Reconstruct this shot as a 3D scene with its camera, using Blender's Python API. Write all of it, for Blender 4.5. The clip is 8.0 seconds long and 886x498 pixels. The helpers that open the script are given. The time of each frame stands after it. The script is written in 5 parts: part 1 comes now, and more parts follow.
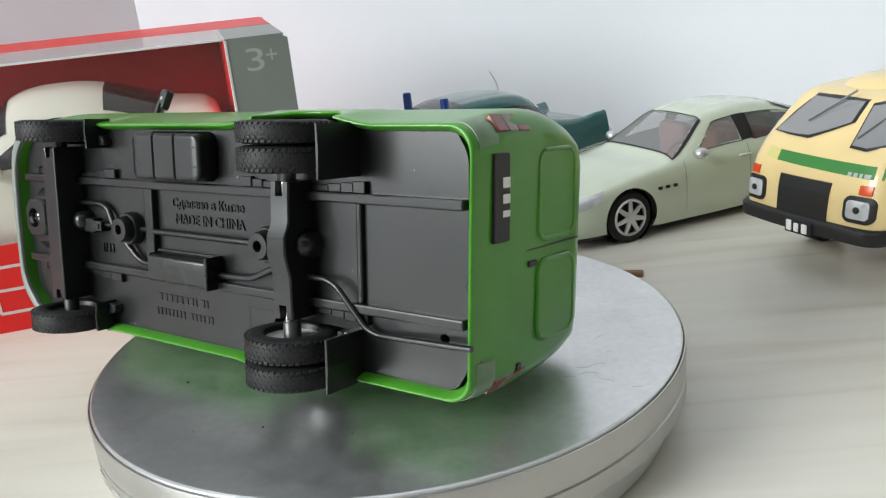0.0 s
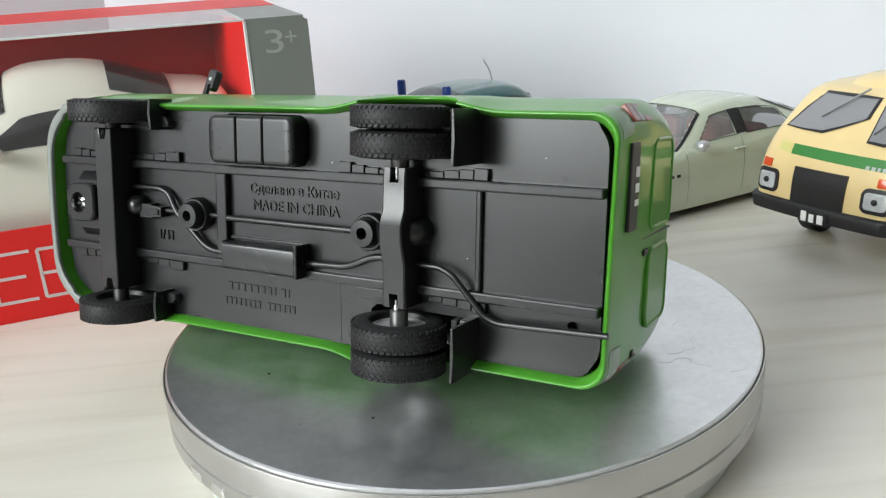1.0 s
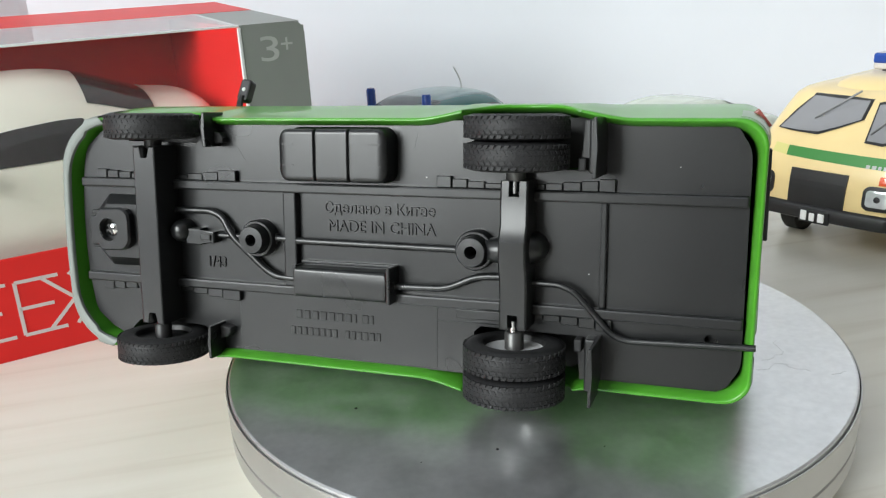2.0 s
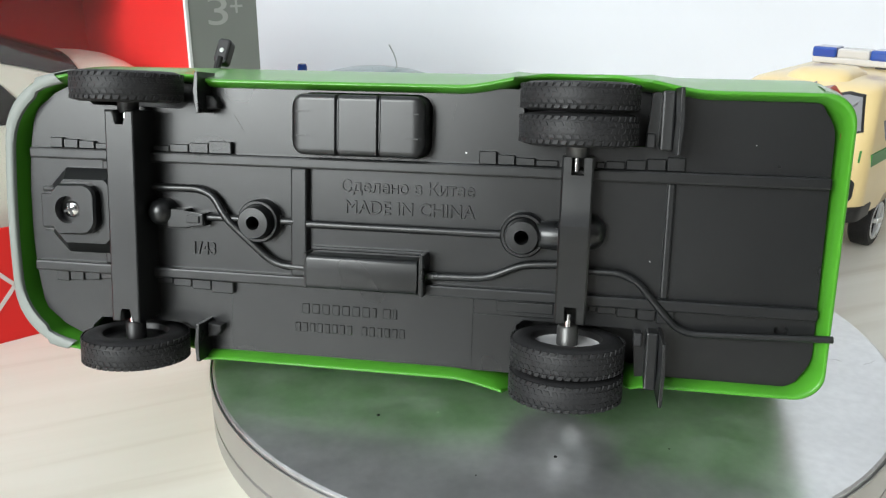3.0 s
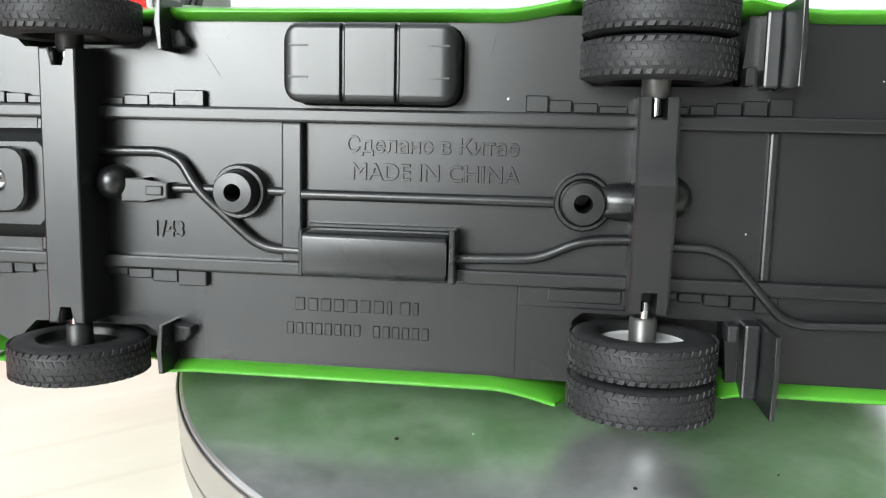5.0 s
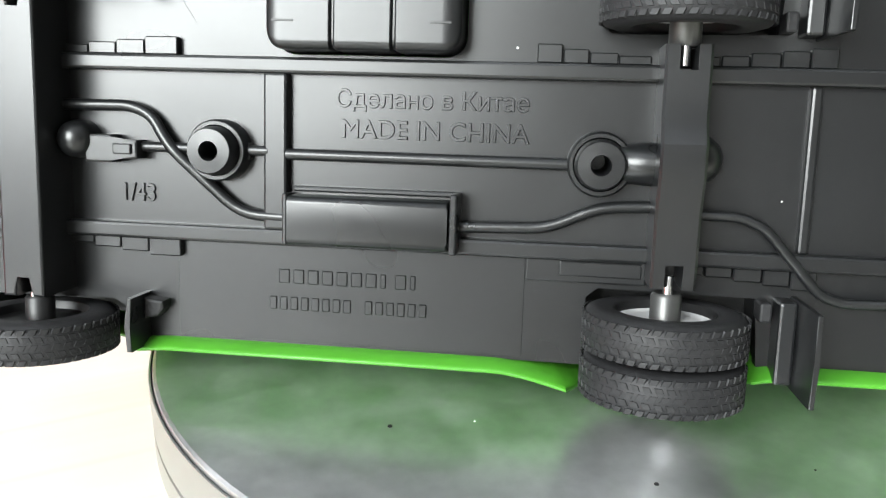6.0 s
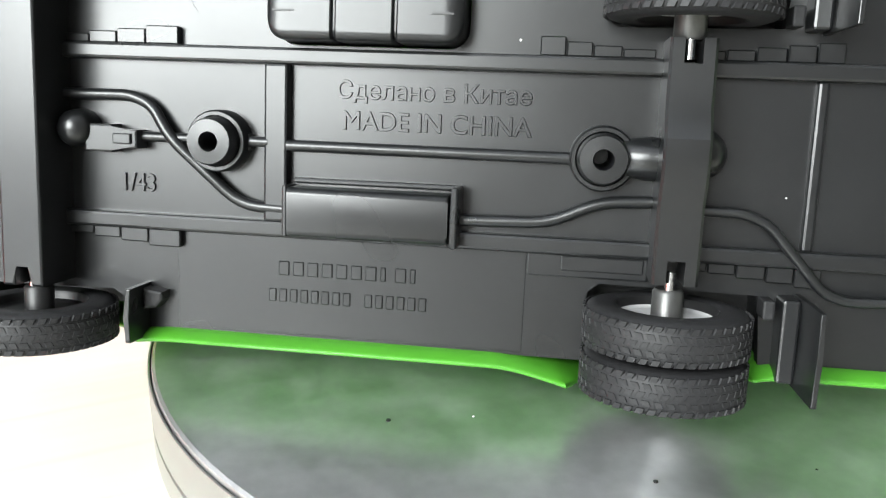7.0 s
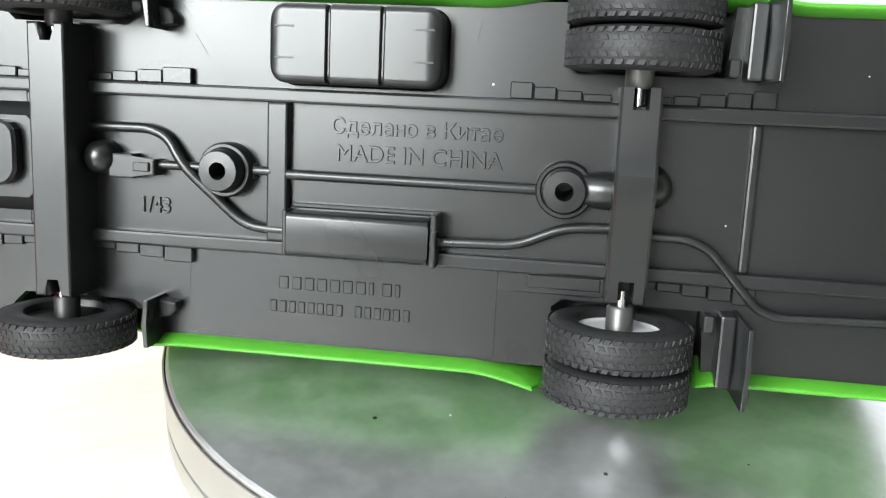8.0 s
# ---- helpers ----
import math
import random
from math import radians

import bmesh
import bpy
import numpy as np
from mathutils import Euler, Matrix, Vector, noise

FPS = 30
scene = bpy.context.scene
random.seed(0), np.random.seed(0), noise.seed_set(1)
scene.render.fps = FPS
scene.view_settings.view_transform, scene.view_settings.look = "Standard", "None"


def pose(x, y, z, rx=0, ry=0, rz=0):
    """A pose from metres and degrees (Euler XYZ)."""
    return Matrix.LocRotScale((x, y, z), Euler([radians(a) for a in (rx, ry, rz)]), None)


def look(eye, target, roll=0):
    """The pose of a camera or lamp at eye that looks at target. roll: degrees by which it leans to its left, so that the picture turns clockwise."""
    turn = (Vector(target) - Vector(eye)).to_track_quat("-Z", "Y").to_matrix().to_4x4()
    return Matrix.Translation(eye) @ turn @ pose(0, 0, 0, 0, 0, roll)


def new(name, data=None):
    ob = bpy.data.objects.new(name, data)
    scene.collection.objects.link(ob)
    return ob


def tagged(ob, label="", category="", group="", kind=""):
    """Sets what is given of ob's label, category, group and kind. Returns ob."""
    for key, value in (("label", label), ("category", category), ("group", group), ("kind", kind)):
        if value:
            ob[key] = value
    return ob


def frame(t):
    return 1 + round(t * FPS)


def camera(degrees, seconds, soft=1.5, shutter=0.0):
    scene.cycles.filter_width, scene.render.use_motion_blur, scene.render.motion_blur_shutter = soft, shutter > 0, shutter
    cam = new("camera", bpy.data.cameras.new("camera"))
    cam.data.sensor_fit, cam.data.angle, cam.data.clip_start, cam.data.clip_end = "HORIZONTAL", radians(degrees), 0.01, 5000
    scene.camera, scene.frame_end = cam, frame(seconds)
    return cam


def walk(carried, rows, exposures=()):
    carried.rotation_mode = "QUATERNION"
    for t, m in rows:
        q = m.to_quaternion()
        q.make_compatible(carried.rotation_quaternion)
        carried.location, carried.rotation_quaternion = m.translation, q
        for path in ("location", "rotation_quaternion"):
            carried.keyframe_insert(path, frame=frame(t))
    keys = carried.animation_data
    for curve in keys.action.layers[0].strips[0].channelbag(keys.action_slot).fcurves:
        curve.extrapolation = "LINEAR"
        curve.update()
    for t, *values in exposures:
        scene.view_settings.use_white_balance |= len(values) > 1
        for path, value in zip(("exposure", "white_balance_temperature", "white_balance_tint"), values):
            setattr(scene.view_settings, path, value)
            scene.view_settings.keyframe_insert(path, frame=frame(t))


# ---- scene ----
cam = camera(56.04, 8.0, soft=1.25)
ROWS = [
    (0.0, 0.02002, -0.16191, 0.08607, 72.194, 5.648, 0.633),
    (0.5, 0.00340, -0.16020, 0.08702, 71.491, 4.508, -2.480),
    (1.0, -0.01503, -0.15990, 0.08848, 70.954, 3.344, -5.642),
    (1.5, -0.03284, -0.15394, 0.08829, 70.767, 2.451, -10.073),
    (1.7, -0.04142, -0.15025, 0.08983, 70.823, 2.776, -11.966),
    (2.8, -0.06904, -0.12695, 0.08569, 70.777, 0.344, -21.493),
    (3.0, -0.07306, -0.12202, 0.08406, 70.170, -0.382, -23.396),
    (3.5, -0.07530, -0.11502, 0.07852, 72.205, 0.072, -24.402),
    (4.0, -0.07261, -0.10830, 0.07414, 71.642, -0.490, -25.668),
    (4.5, -0.07228, -0.10269, 0.07107, 72.270, -0.531, -25.967),
    (5.8, -0.06789, -0.08959, 0.06481, 71.418, -0.763, -25.568),
    (6.0, -0.06731, -0.08885, 0.06389, 71.118, -1.062, -25.833),
    (6.5, -0.06633, -0.08863, 0.06357, 70.837, -1.253, -25.254),
    (7.0, -0.06648, -0.08861, 0.06354, 70.764, -1.466, -25.221),
    (7.5, -0.06694, -0.09176, 0.06658, 70.740, -2.034, -25.781),
    (8.0, -0.06825, -0.09856, 0.07035, 70.198, -1.746, -24.756),
]
EXPOSURES = [(0.0, 0.0), (1.7, 0.05), (2.8, 0.16), (4.5, 0.54), (5.8, 1.02), (8.0, 1.03)]
POSES = [(t, pose(x, y, z, rx, ry, rz)) for t, x, y, z, rx, ry, rz in ROWS]
walk(cam, POSES, EXPOSURES)

# ---- light ----
world = bpy.data.worlds.new("sky")
scene.world = world
world.use_nodes = True
wn = world.node_tree
sky = wn.nodes.new("ShaderNodeTexSky")
sky.sky_type, sky.sun_disc = "NISHITA", False
sky.sun_elevation, sky.sun_rotation = radians(35), radians(250)
wn.links.new(sky.outputs[0], wn.nodes["Background"].inputs[0])
wn.nodes["Background"].inputs[1].default_value = 0.1


def area_lamp(name, eye, target, wide, high, watts, colour):
    data = bpy.data.lights.new(name, "AREA")
    data.shape, data.size, data.size_y, data.energy, data.color = "RECTANGLE", wide, high, watts, colour
    ob = new(name, data)
    ob.matrix_world = look(eye, target)
    return ob


# daylight that enters through the window beside the table
area_lamp("window_light", (-1.45, -0.83, 0.72), (0.08, -0.08, 0.06), 0.98, 0.90, 42.5, (0.95, 1.0, 0.99))

# ---- materials ----
MM = 0.001


def mat(name, colour, rough=0.5, metal=0.0, coat=0.0, coat_rough=0.06, spec=0.5, grain=0.0, grain_scale=900.0, stain=0.0, stain_scale=60.0, bump=0.0,
        bump_scale=1500.0, rough_vary=0.0, alpha=1.0):
    m = bpy.data.materials.new(name)
    m.use_nodes = True
    nt = m.node_tree
    b = nt.nodes["Principled BSDF"]
    b.inputs["Base Color"].default_value = (*colour, 1)
    b.inputs["Roughness"].default_value = rough
    b.inputs["Metallic"].default_value = metal
    b.inputs["Coat Weight"].default_value = coat
    b.inputs["Coat Roughness"].default_value = coat_rough
    b.inputs["Specular IOR Level"].default_value = spec
    b.inputs["Alpha"].default_value = alpha
    tc = nt.nodes.new("ShaderNodeTexCoord")

    def noise_node(scale, detail=4.0):
        n = nt.nodes.new("ShaderNodeTexNoise")
        n.inputs["Scale"].default_value, n.inputs["Detail"].default_value = scale, detail
        nt.links.new(tc.outputs["Object"], n.inputs["Vector"])
        return n.outputs["Fac"]

    def ramp(fac, low, high, edge=0.3):
        n = nt.nodes.new("ShaderNodeMapRange")
        n.inputs["From Min"].default_value, n.inputs["From Max"].default_value = edge, 1 - edge
        n.inputs["To Min"].default_value, n.inputs["To Max"].default_value = low, high
        nt.links.new(fac, n.inputs["Value"])
        return n.outputs["Result"]

    factor = None
    for amount, scale in ((grain, grain_scale), (stain, stain_scale)):
        if amount:
            r = ramp(noise_node(scale), 1 - amount, 1 + amount)
            if factor is None:
                factor = r
            else:
                k = nt.nodes.new("ShaderNodeMath")
                k.operation = "MULTIPLY"
                nt.links.new(factor, k.inputs[0]), nt.links.new(r, k.inputs[1])
                factor = k.outputs[0]
    if factor is not None:
        v = nt.nodes.new("ShaderNodeVectorMath")
        v.operation = "SCALE"
        v.inputs[0].default_value = colour
        nt.links.new(factor, v.inputs["Scale"])
        nt.links.new(v.outputs[0], b.inputs["Base Color"])
    if rough_vary:
        nt.links.new(ramp(noise_node(stain_scale * 0.8, 2.0), rough - rough_vary, rough + rough_vary, 0.05), b.inputs["Roughness"])
    if bump:
        n = nt.nodes.new("ShaderNodeBump")
        n.inputs["Strength"].default_value, n.inputs["Distance"].default_value = bump, 0.0002
        nt.links.new(noise_node(bump_scale, 6.0), n.inputs["Height"])
        nt.links.new(n.outputs[0], b.inputs["Normal"])
    return m


green_paint = mat("green_paint", (0.060, 0.258, 0.020), 0.34, coat=0.5, coat_rough=0.04, spec=0.2, stain=0.06, stain_scale=90, bump=0.03, bump_scale=700)
black_plastic = mat("black_plastic", (0.0075, 0.008, 0.0085), 0.29, spec=0.5, stain=0.15, stain_scale=70, grain=0.08, bump=0.012, bump_scale=2600, rough_vary=0.05)
dark_plastic = mat("dark_plastic", (0.010, 0.010, 0.0105), 0.46, bump=0.08, stain=0.15)
rubber = mat("rubber", (0.015, 0.015, 0.016), 0.55, spec=0.32, grain=0.2, grain_scale=1600, stain=0.15, bump=0.15, bump_scale=3000)
chrome = mat("chrome", (0.80, 0.80, 0.80), 0.16, 1.0, stain=0.08)
silver = mat("silver", (0.62, 0.63, 0.64), 0.32, 0.85, stain=0.08, stain_scale=200)
bumper_grey = mat("bumper_grey", (0.19, 0.21, 0.195), 0.5, stain=0.08, bump=0.05)
grey_plastic = mat("grey_plastic", (0.50, 0.53, 0.50), 0.45, stain=0.06, bump=0.05)
red_lens = mat("red_lens", (0.50, 0.035, 0.020), 0.15, coat=0.6, stain=0.1)
white_lens = mat("white_lens", (0.50, 0.48, 0.46), 0.25, coat=0.5, stain=0.06)
orange_lens = mat("orange_lens", (0.62, 0.07, 0.015), 0.2, coat=0.5, stain=0.08)
pale_ink = mat("pale_ink", (0.42, 0.43, 0.42), 0.5, stain=0.05, stain_scale=200)
white_ink = mat("white_ink", (0.80, 0.80, 0.78), 0.5, stain=0.05, stain_scale=300)
wall_paint = mat("wall_paint", (0.81, 0.83, 0.885), 0.7, stain=0.02, stain_scale=12, bump=0.08, bump_scale=420)
# beige for the unseen right-hand walls, kept dark to dim the van's tail
dim_wall_tint = mat("dim_beige_surround", (0.26, 0.25, 0.235), 0.7, stain=0.03, stain_scale=8, bump=0.06, bump_scale=300)
# dark tone for the unseen south wall, so the black plastic mirrors little light
dark_surround = mat("grey_brown_surround", (0.17, 0.16, 0.15), 0.7, stain=0.03, stain_scale=8, bump=0.06, bump_scale=300)
floor_board = mat("floor_board", (0.16, 0.12, 0.085), 0.5, stain=0.15, stain_scale=8)


# ---- building helpers ----
def part(name, bm, material, parent=None, label="", smooth=None):
    """One mesh object from a bmesh in millimetres."""
    for v in bm.verts:
        v.co *= MM
    bmesh.ops.recalc_face_normals(bm, faces=bm.faces)
    if smooth is not None:
        lim = radians(smooth)
        for f in bm.faces:
            f.smooth = True
        for e in bm.edges:
            if len(e.link_faces) == 2 and e.calc_face_angle(0) > lim:
                e.smooth = False
    me = bpy.data.meshes.new(name)
    bm.to_mesh(me)
    bm.free()
    for m in material if isinstance(material, (list, tuple)) else [material]:
        me.materials.append(m)
    ob = new(name, me)
    if parent is not None:
        ob.parent = parent
    if label:
        ob["label"] = label
    return ob


def thing(name, m, label, category, group=""):
    ob = new(name)
    ob.empty_display_size = 0.01
    ob.matrix_world = m
    return tagged(ob, label, category, group)


def box(x0, x1, y0, y1, z0, z1, bevel=0.0, seg=2, bm=None):
    b = bmesh.new()
    r = bmesh.ops.create_cube(b, size=1)["verts"]
    for v in r:
        v.co = Vector((x0 if v.co.x < 0 else x1, y0 if v.co.y < 0 else y1, z0 if v.co.z < 0 else z1))
    if bevel:
        bmesh.ops.bevel(b, geom=list(b.edges), offset=bevel, segments=seg, affect="EDGES", profile=0.5)
    return join(bm, b)


def join(bm, b, m=None):
    if m is not None:
        bmesh.ops.transform(b, matrix=m, verts=b.verts)
    if bm is None:
        return b
    me = bpy.data.meshes.new("t")
    b.to_mesh(me)
    b.free()
    bm.from_mesh(me)
    bpy.data.meshes.remove(me)
    return bm


def axis_matrix(p, d):
    d = Vector(d).normalized()
    return Matrix.Translation(p) @ d.to_track_quat("Z", "Y").to_matrix().to_4x4()


def lathe(profile, p=(0, 0, 0), d=(0, 0, 1), seg=40, bm=None, closed=False):
    """profile: (radius, height) along the axis d through p."""
    b = bmesh.new()
    rings = []
    for r, h in profile:
        if r < 1e-6:
            rings.append([b.verts.new((0, 0, h))])
        else:
            rings.append([b.verts.new((r * math.cos(2 * math.pi * i / seg), r * math.sin(2 * math.pi * i / seg), h)) for i in range(seg)])
    pairs = list(zip(rings, rings[1:])) + ([(rings[-1], rings[0])] if closed else [])
    for a, c in pairs:
        for i in range(seg):
            j = (i + 1) % seg
            if len(a) == 1 and len(c) == 1:
                continue
            if len(a) == 1:
                b.faces.new((a[0], c[i], c[j]))
            elif len(c) == 1:
                b.faces.new((a[i], a[j], c[0]))
            else:
                b.faces.new((a[i], a[j], c[j], c[i]))
    return join(bm, b, axis_matrix(p, d))


def prism(points, z0, z1, bevel=0.0, seg=2, bm=None, m=None):
    """A flat outline in x, y, made solid between two heights."""
    b = bmesh.new()
    lo = [b.verts.new((x, y, z0)) for x, y in points]
    hi = [b.verts.new((x, y, z1)) for x, y in points]
    n = len(points)
    b.faces.new(lo[::-1])
    top = b.faces.new(hi)
    for i in range(n):
        b.faces.new((lo[i], lo[(i + 1) % n], hi[(i + 1) % n], hi[i]))
    if bevel:
        bmesh.ops.bevel(b, geom=list(top.edges), offset=bevel, segments=seg, affect="EDGES", profile=0.5)
    return join(bm, b, m)


def tube(points, r, seg=10, bm=None, bend=0.0):
    """A round pipe along a line of points, with its corners rounded by bend."""
    pts = [Vector(p) for p in points]
    if bend:
        out = [pts[0]]
        for a, p, c in zip(pts, pts[1:], pts[2:]):
            k = min(bend, (p - a).length * 0.45, (c - p).length * 0.45)
            s, e = p + (a - p).normalized() * k, p + (c - p).normalized() * k
            out += [s.lerp(p, u / 4).lerp(p.lerp(e, u / 4), u / 4) for u in range(5)]
        pts = out + [pts[-1]]
    b = bmesh.new()
    rings = []
    for i, p in enumerate(pts):
        d = (pts[min(i + 1, len(pts) - 1)] - pts[max(i - 1, 0)]).normalized()
        up = Vector((0, 0, 1)) if abs(d.z) < 0.9 else Vector((1, 0, 0))
        u = d.cross(up).normalized()
        w = u.cross(d)
        rings.append([b.verts.new(p + r * (math.cos(2 * math.pi * k / seg) * u + math.sin(2 * math.pi * k / seg) * w)) for k in range(seg)])
    for a, c in zip(rings, rings[1:]):
        for k in range(seg):
            b.faces.new((a[k], a[(k + 1) % seg], c[(k + 1) % seg], c[k]))
    b.faces.new(rings[0]), b.faces.new(rings[-1][::-1])
    return join(bm, b)


def rounded(x0, x1, y0, y1, r, n=6):
    """The outline of a rectangle with rounded corners; r may differ for each corner."""
    rs = r if isinstance(r, (list, tuple)) else [r] * 4
    out = []
    for (cx, cy, sx, sy), rr, a0 in zip(((x1, y1, -1, -1), (x0, y1, 1, -1), (x0, y0, 1, 1), (x1, y0, -1, 1)), rs, (0, 90, 180, 270)):
        for i in range(n + 1):
            a = radians(a0 + 90 * i / n)
            out.append((cx + sx * rr + rr * math.cos(a), cy + sy * rr + rr * math.sin(a)))
    return out


def lettering(text, x0, x1, y0, y1, z, depth, bm=None, flat=False):
    """Raised letters that fill a rectangle, facing +z; flat ones have upright sides."""
    cu = bpy.data.curves.new("letters", "FONT")
    cu.body, cu.size, cu.bevel_depth, cu.bevel_resolution, cu.offset, cu.resolution_u = text.replace("н", "h"), 1.0, 0.032, 0, 0.0, 4
    # the letter н as a small capital
    cu.small_caps_scale = 0.74
    for f, c in zip(cu.body_format, text):
        f.use_small_caps = c == "н"
    if flat:
        cu.bevel_depth, cu.offset, cu.extrude = 0.0, 0.0, 0.1
    ob = bpy.data.objects.new("letters", cu)
    scene.collection.objects.link(ob)
    me = bpy.data.meshes.new_from_object(ob.evaluated_get(bpy.context.evaluated_depsgraph_get()))
    bpy.data.objects.remove(ob)
    bpy.data.curves.remove(cu)
    b = bmesh.new()
    b.from_mesh(me)
    bpy.data.meshes.remove(me)
    xs, ys = [v.co.x for v in b.verts], [v.co.y for v in b.verts]
    ax, ay = (x1 - x0) / (max(xs) - min(xs)), (y1 - y0) / (max(ys) - min(ys))
    mx, my = min(xs), min(ys)
    for v in b.verts:
        v.co = Vector((x0 + (v.co.x - mx) * ax, y0 + (v.co.y - my) * ay, z + (depth if v.co.z > 0 else 0.0)))
    return join(bm, b)


def spline(vals, u):
    """Catmull-Rom through vals (vectors or tuples) at u in 0..1."""
    n = len(vals) - 1
    f = min(max(u * n, 0), n - 1e-9)
    i = int(f)
    t = f - i
    p = [np.array(vals[min(max(i + k, 0), n)], float) for k in (-1, 0, 1, 2)]
    return 0.5 * (2 * p[1] + (p[2] - p[0]) * t + (2 * p[0] - 5 * p[1] + 4 * p[2] - p[3]) * t * t + (3 * p[1] - p[0] - 3 * p[2] + p[3]) * t ** 3)

# ---- the room and the table ----
def slab(name, x0, x1, y0, y1, z0, z1, material, label, bevel=0.0):
    ob = part(name, box(x0, x1, y0, y1, z0, z1, bevel), material)
    return tagged(ob, label, "", "", "structure")


def upright_wall(name, a, b, z0, z1, thick, material, label):
    """A wall between two plan points (mm); its thickness lies to the left of the way from a to b."""
    a, b = Vector(a), Vector(b)
    d = (b - a).normalized()
    n = Vector((-d.y, d.x)) * thick
    ob = part(name, prism([a, b, b + n, a + n], z0, z1), material)
    return tagged(ob, label, "", "", "structure")


def wood_laminate():
    m = mat("pale_wood_laminate", (0.70, 0.665, 0.59), 0.34, spec=0.45, bump=0.04, bump_scale=900)
    nt = m.node_tree
    b = nt.nodes["Principled BSDF"]
    tc = nt.nodes.new("ShaderNodeTexCoord")
    mp = nt.nodes.new("ShaderNodeMapping")
    mp.inputs["Rotation"].default_value = (0, 0, radians(-14))
    mp.inputs["Scale"].default_value = (9, 130, 1)
    nt.links.new(tc.outputs["Object"], mp.inputs["Vector"])
    n = nt.nodes.new("ShaderNodeTexNoise")
    n.inputs["Scale"].default_value, n.inputs["Detail"].default_value, n.inputs["Distortion"].default_value = 1.0, 5.0, 0.6
    nt.links.new(mp.outputs[0], n.inputs["Vector"])
    r = nt.nodes.new("ShaderNodeValToRGB")
    for k, (pos, c) in enumerate(((0.28, (0.60, 0.56, 0.475)), (0.46, (0.69, 0.66, 0.58)), (0.70, (0.73, 0.705, 0.63)))):
        e = r.color_ramp.elements[k] if k < 2 else r.color_ramp.elements.new(pos)
        e.position, e.color = pos, (*c, 1)
    nt.links.new(n.outputs["Fac"], r.inputs[0])
    nt.links.new(r.outputs[0], b.inputs["Base Color"])
    return m


slab("table_top", -800, 900, -330, 420, -28, 0, wood_laminate(), "pale cream wood-grain laminate table top", 1.5)


def bent_wall(name, a, b, c, radius, z0, z1, thick, material, label):
    """Two wall faces that meet in a rounded corner at b; the thickness lies to the left of the way."""
    a, b, c = Vector(a), Vector(b), Vector(c)
    p, q = b + (a - b).normalized() * radius, b + (c - b).normalized() * radius
    way = [a] + [p.lerp(b, k / 10).lerp(b.lerp(q, k / 10), k / 10) for k in range(11)] + [c]
    back = []
    for i, v in enumerate(way):
        d = (way[min(i + 1, len(way) - 1)] - way[max(i - 1, 0)]).normalized()
        back.append(v + Vector((-d.y, d.x)) * thick)
    ob = part(name, prism(way + back[::-1], z0, z1), material, None, "", 30)
    return tagged(ob, label, "", "", "structure")


bent_wall("wall_north", (-128, 240), (113, 219), (420, 138), 26, -760, 1500, 90, wall_paint, "plain white painted wall with a soft corner behind the table")
upright_wall("wall_west_side", (-985, -205), (-128, 240), -760, 1500, 90, wall_paint, "white painted wall behind the display box")
upright_wall("wall_far_west_side", (-1850, -320), (-985, -205), -760, 1500, 90, wall_paint, "white painted wall beside the window")
# added unseen walls on the right, darkened to limit bounce and reflections
upright_wall("unseen_wall_far_east", (420, 138), (1100, -340), -760, 1500, 90, dim_wall_tint, "added unseen wall, dark beige to hold back light from the right")
# unseen wall behind the camera, added to darken what the scene reflects
slab("unseen_wall_south", -1850, 1110, -1500, -1410, -760, 1500, dark_surround, "added unseen grey-brown wall, dark to keep front reflections low")
slab("unseen_wall_east", 1060, 1150, -1410, -300, -760, 1500, dim_wall_tint, "added unseen wall, dark beige to hold back light from the right")
for k, (y0, y1, z0, z1) in enumerate(((-1410, -1360, -760, 1500), (-1360, -365, -760, 250), (-1360, -365, 1230, 1500), (-365, -300, -760, 1500))):
    slab("wall_west_%d" % (k + 1), -1850, -1760, y0, y1, z0, z1, wall_paint, "white wall around the window")
slab("floor", -1860, 1160, -1510, 430, -800, -760, floor_board, "brown floorboards")
slab("ceiling", -1860, 1160, -1510, 430, 1500, 1540, wall_paint, "white ceiling")
for x in (-760, 860):
    for y in (-290, 100):
        slab("table_leg", x - 20, x + 20, y - 20, y + 20, -760, -28, silver, "square metal table leg", 2)

# ---- the turntable ----
def brushed_metal():
    m = mat("brushed_metal", (0.67, 0.675, 0.68), 0.31, 0.95, spec=0.5, stain=0.09, stain_scale=55, grain=0.05, grain_scale=700, rough_vary=0.05, bump=0.02, bump_scale=1200)
    # a thin film of dust in patches dulls the metal
    nt = m.node_tree
    tc, n, r = nt.nodes.new("ShaderNodeTexCoord"), nt.nodes.new("ShaderNodeTexNoise"), nt.nodes.new("ShaderNodeMapRange")
    n.inputs["Scale"].default_value, n.inputs["Detail"].default_value, n.inputs["Roughness"].default_value = 140.0, 6.0, 0.65
    for k, v in (("From Min", 0.38), ("From Max", 0.70), ("To Min", 0.92), ("To Max", 0.80)):
        r.inputs[k].default_value = v
    nt.links.new(tc.outputs["Object"], n.inputs["Vector"])
    nt.links.new(n.outputs["Fac"], r.inputs["Value"])
    nt.links.new(r.outputs["Result"], nt.nodes["Principled BSDF"].inputs["Metallic"])
    return m


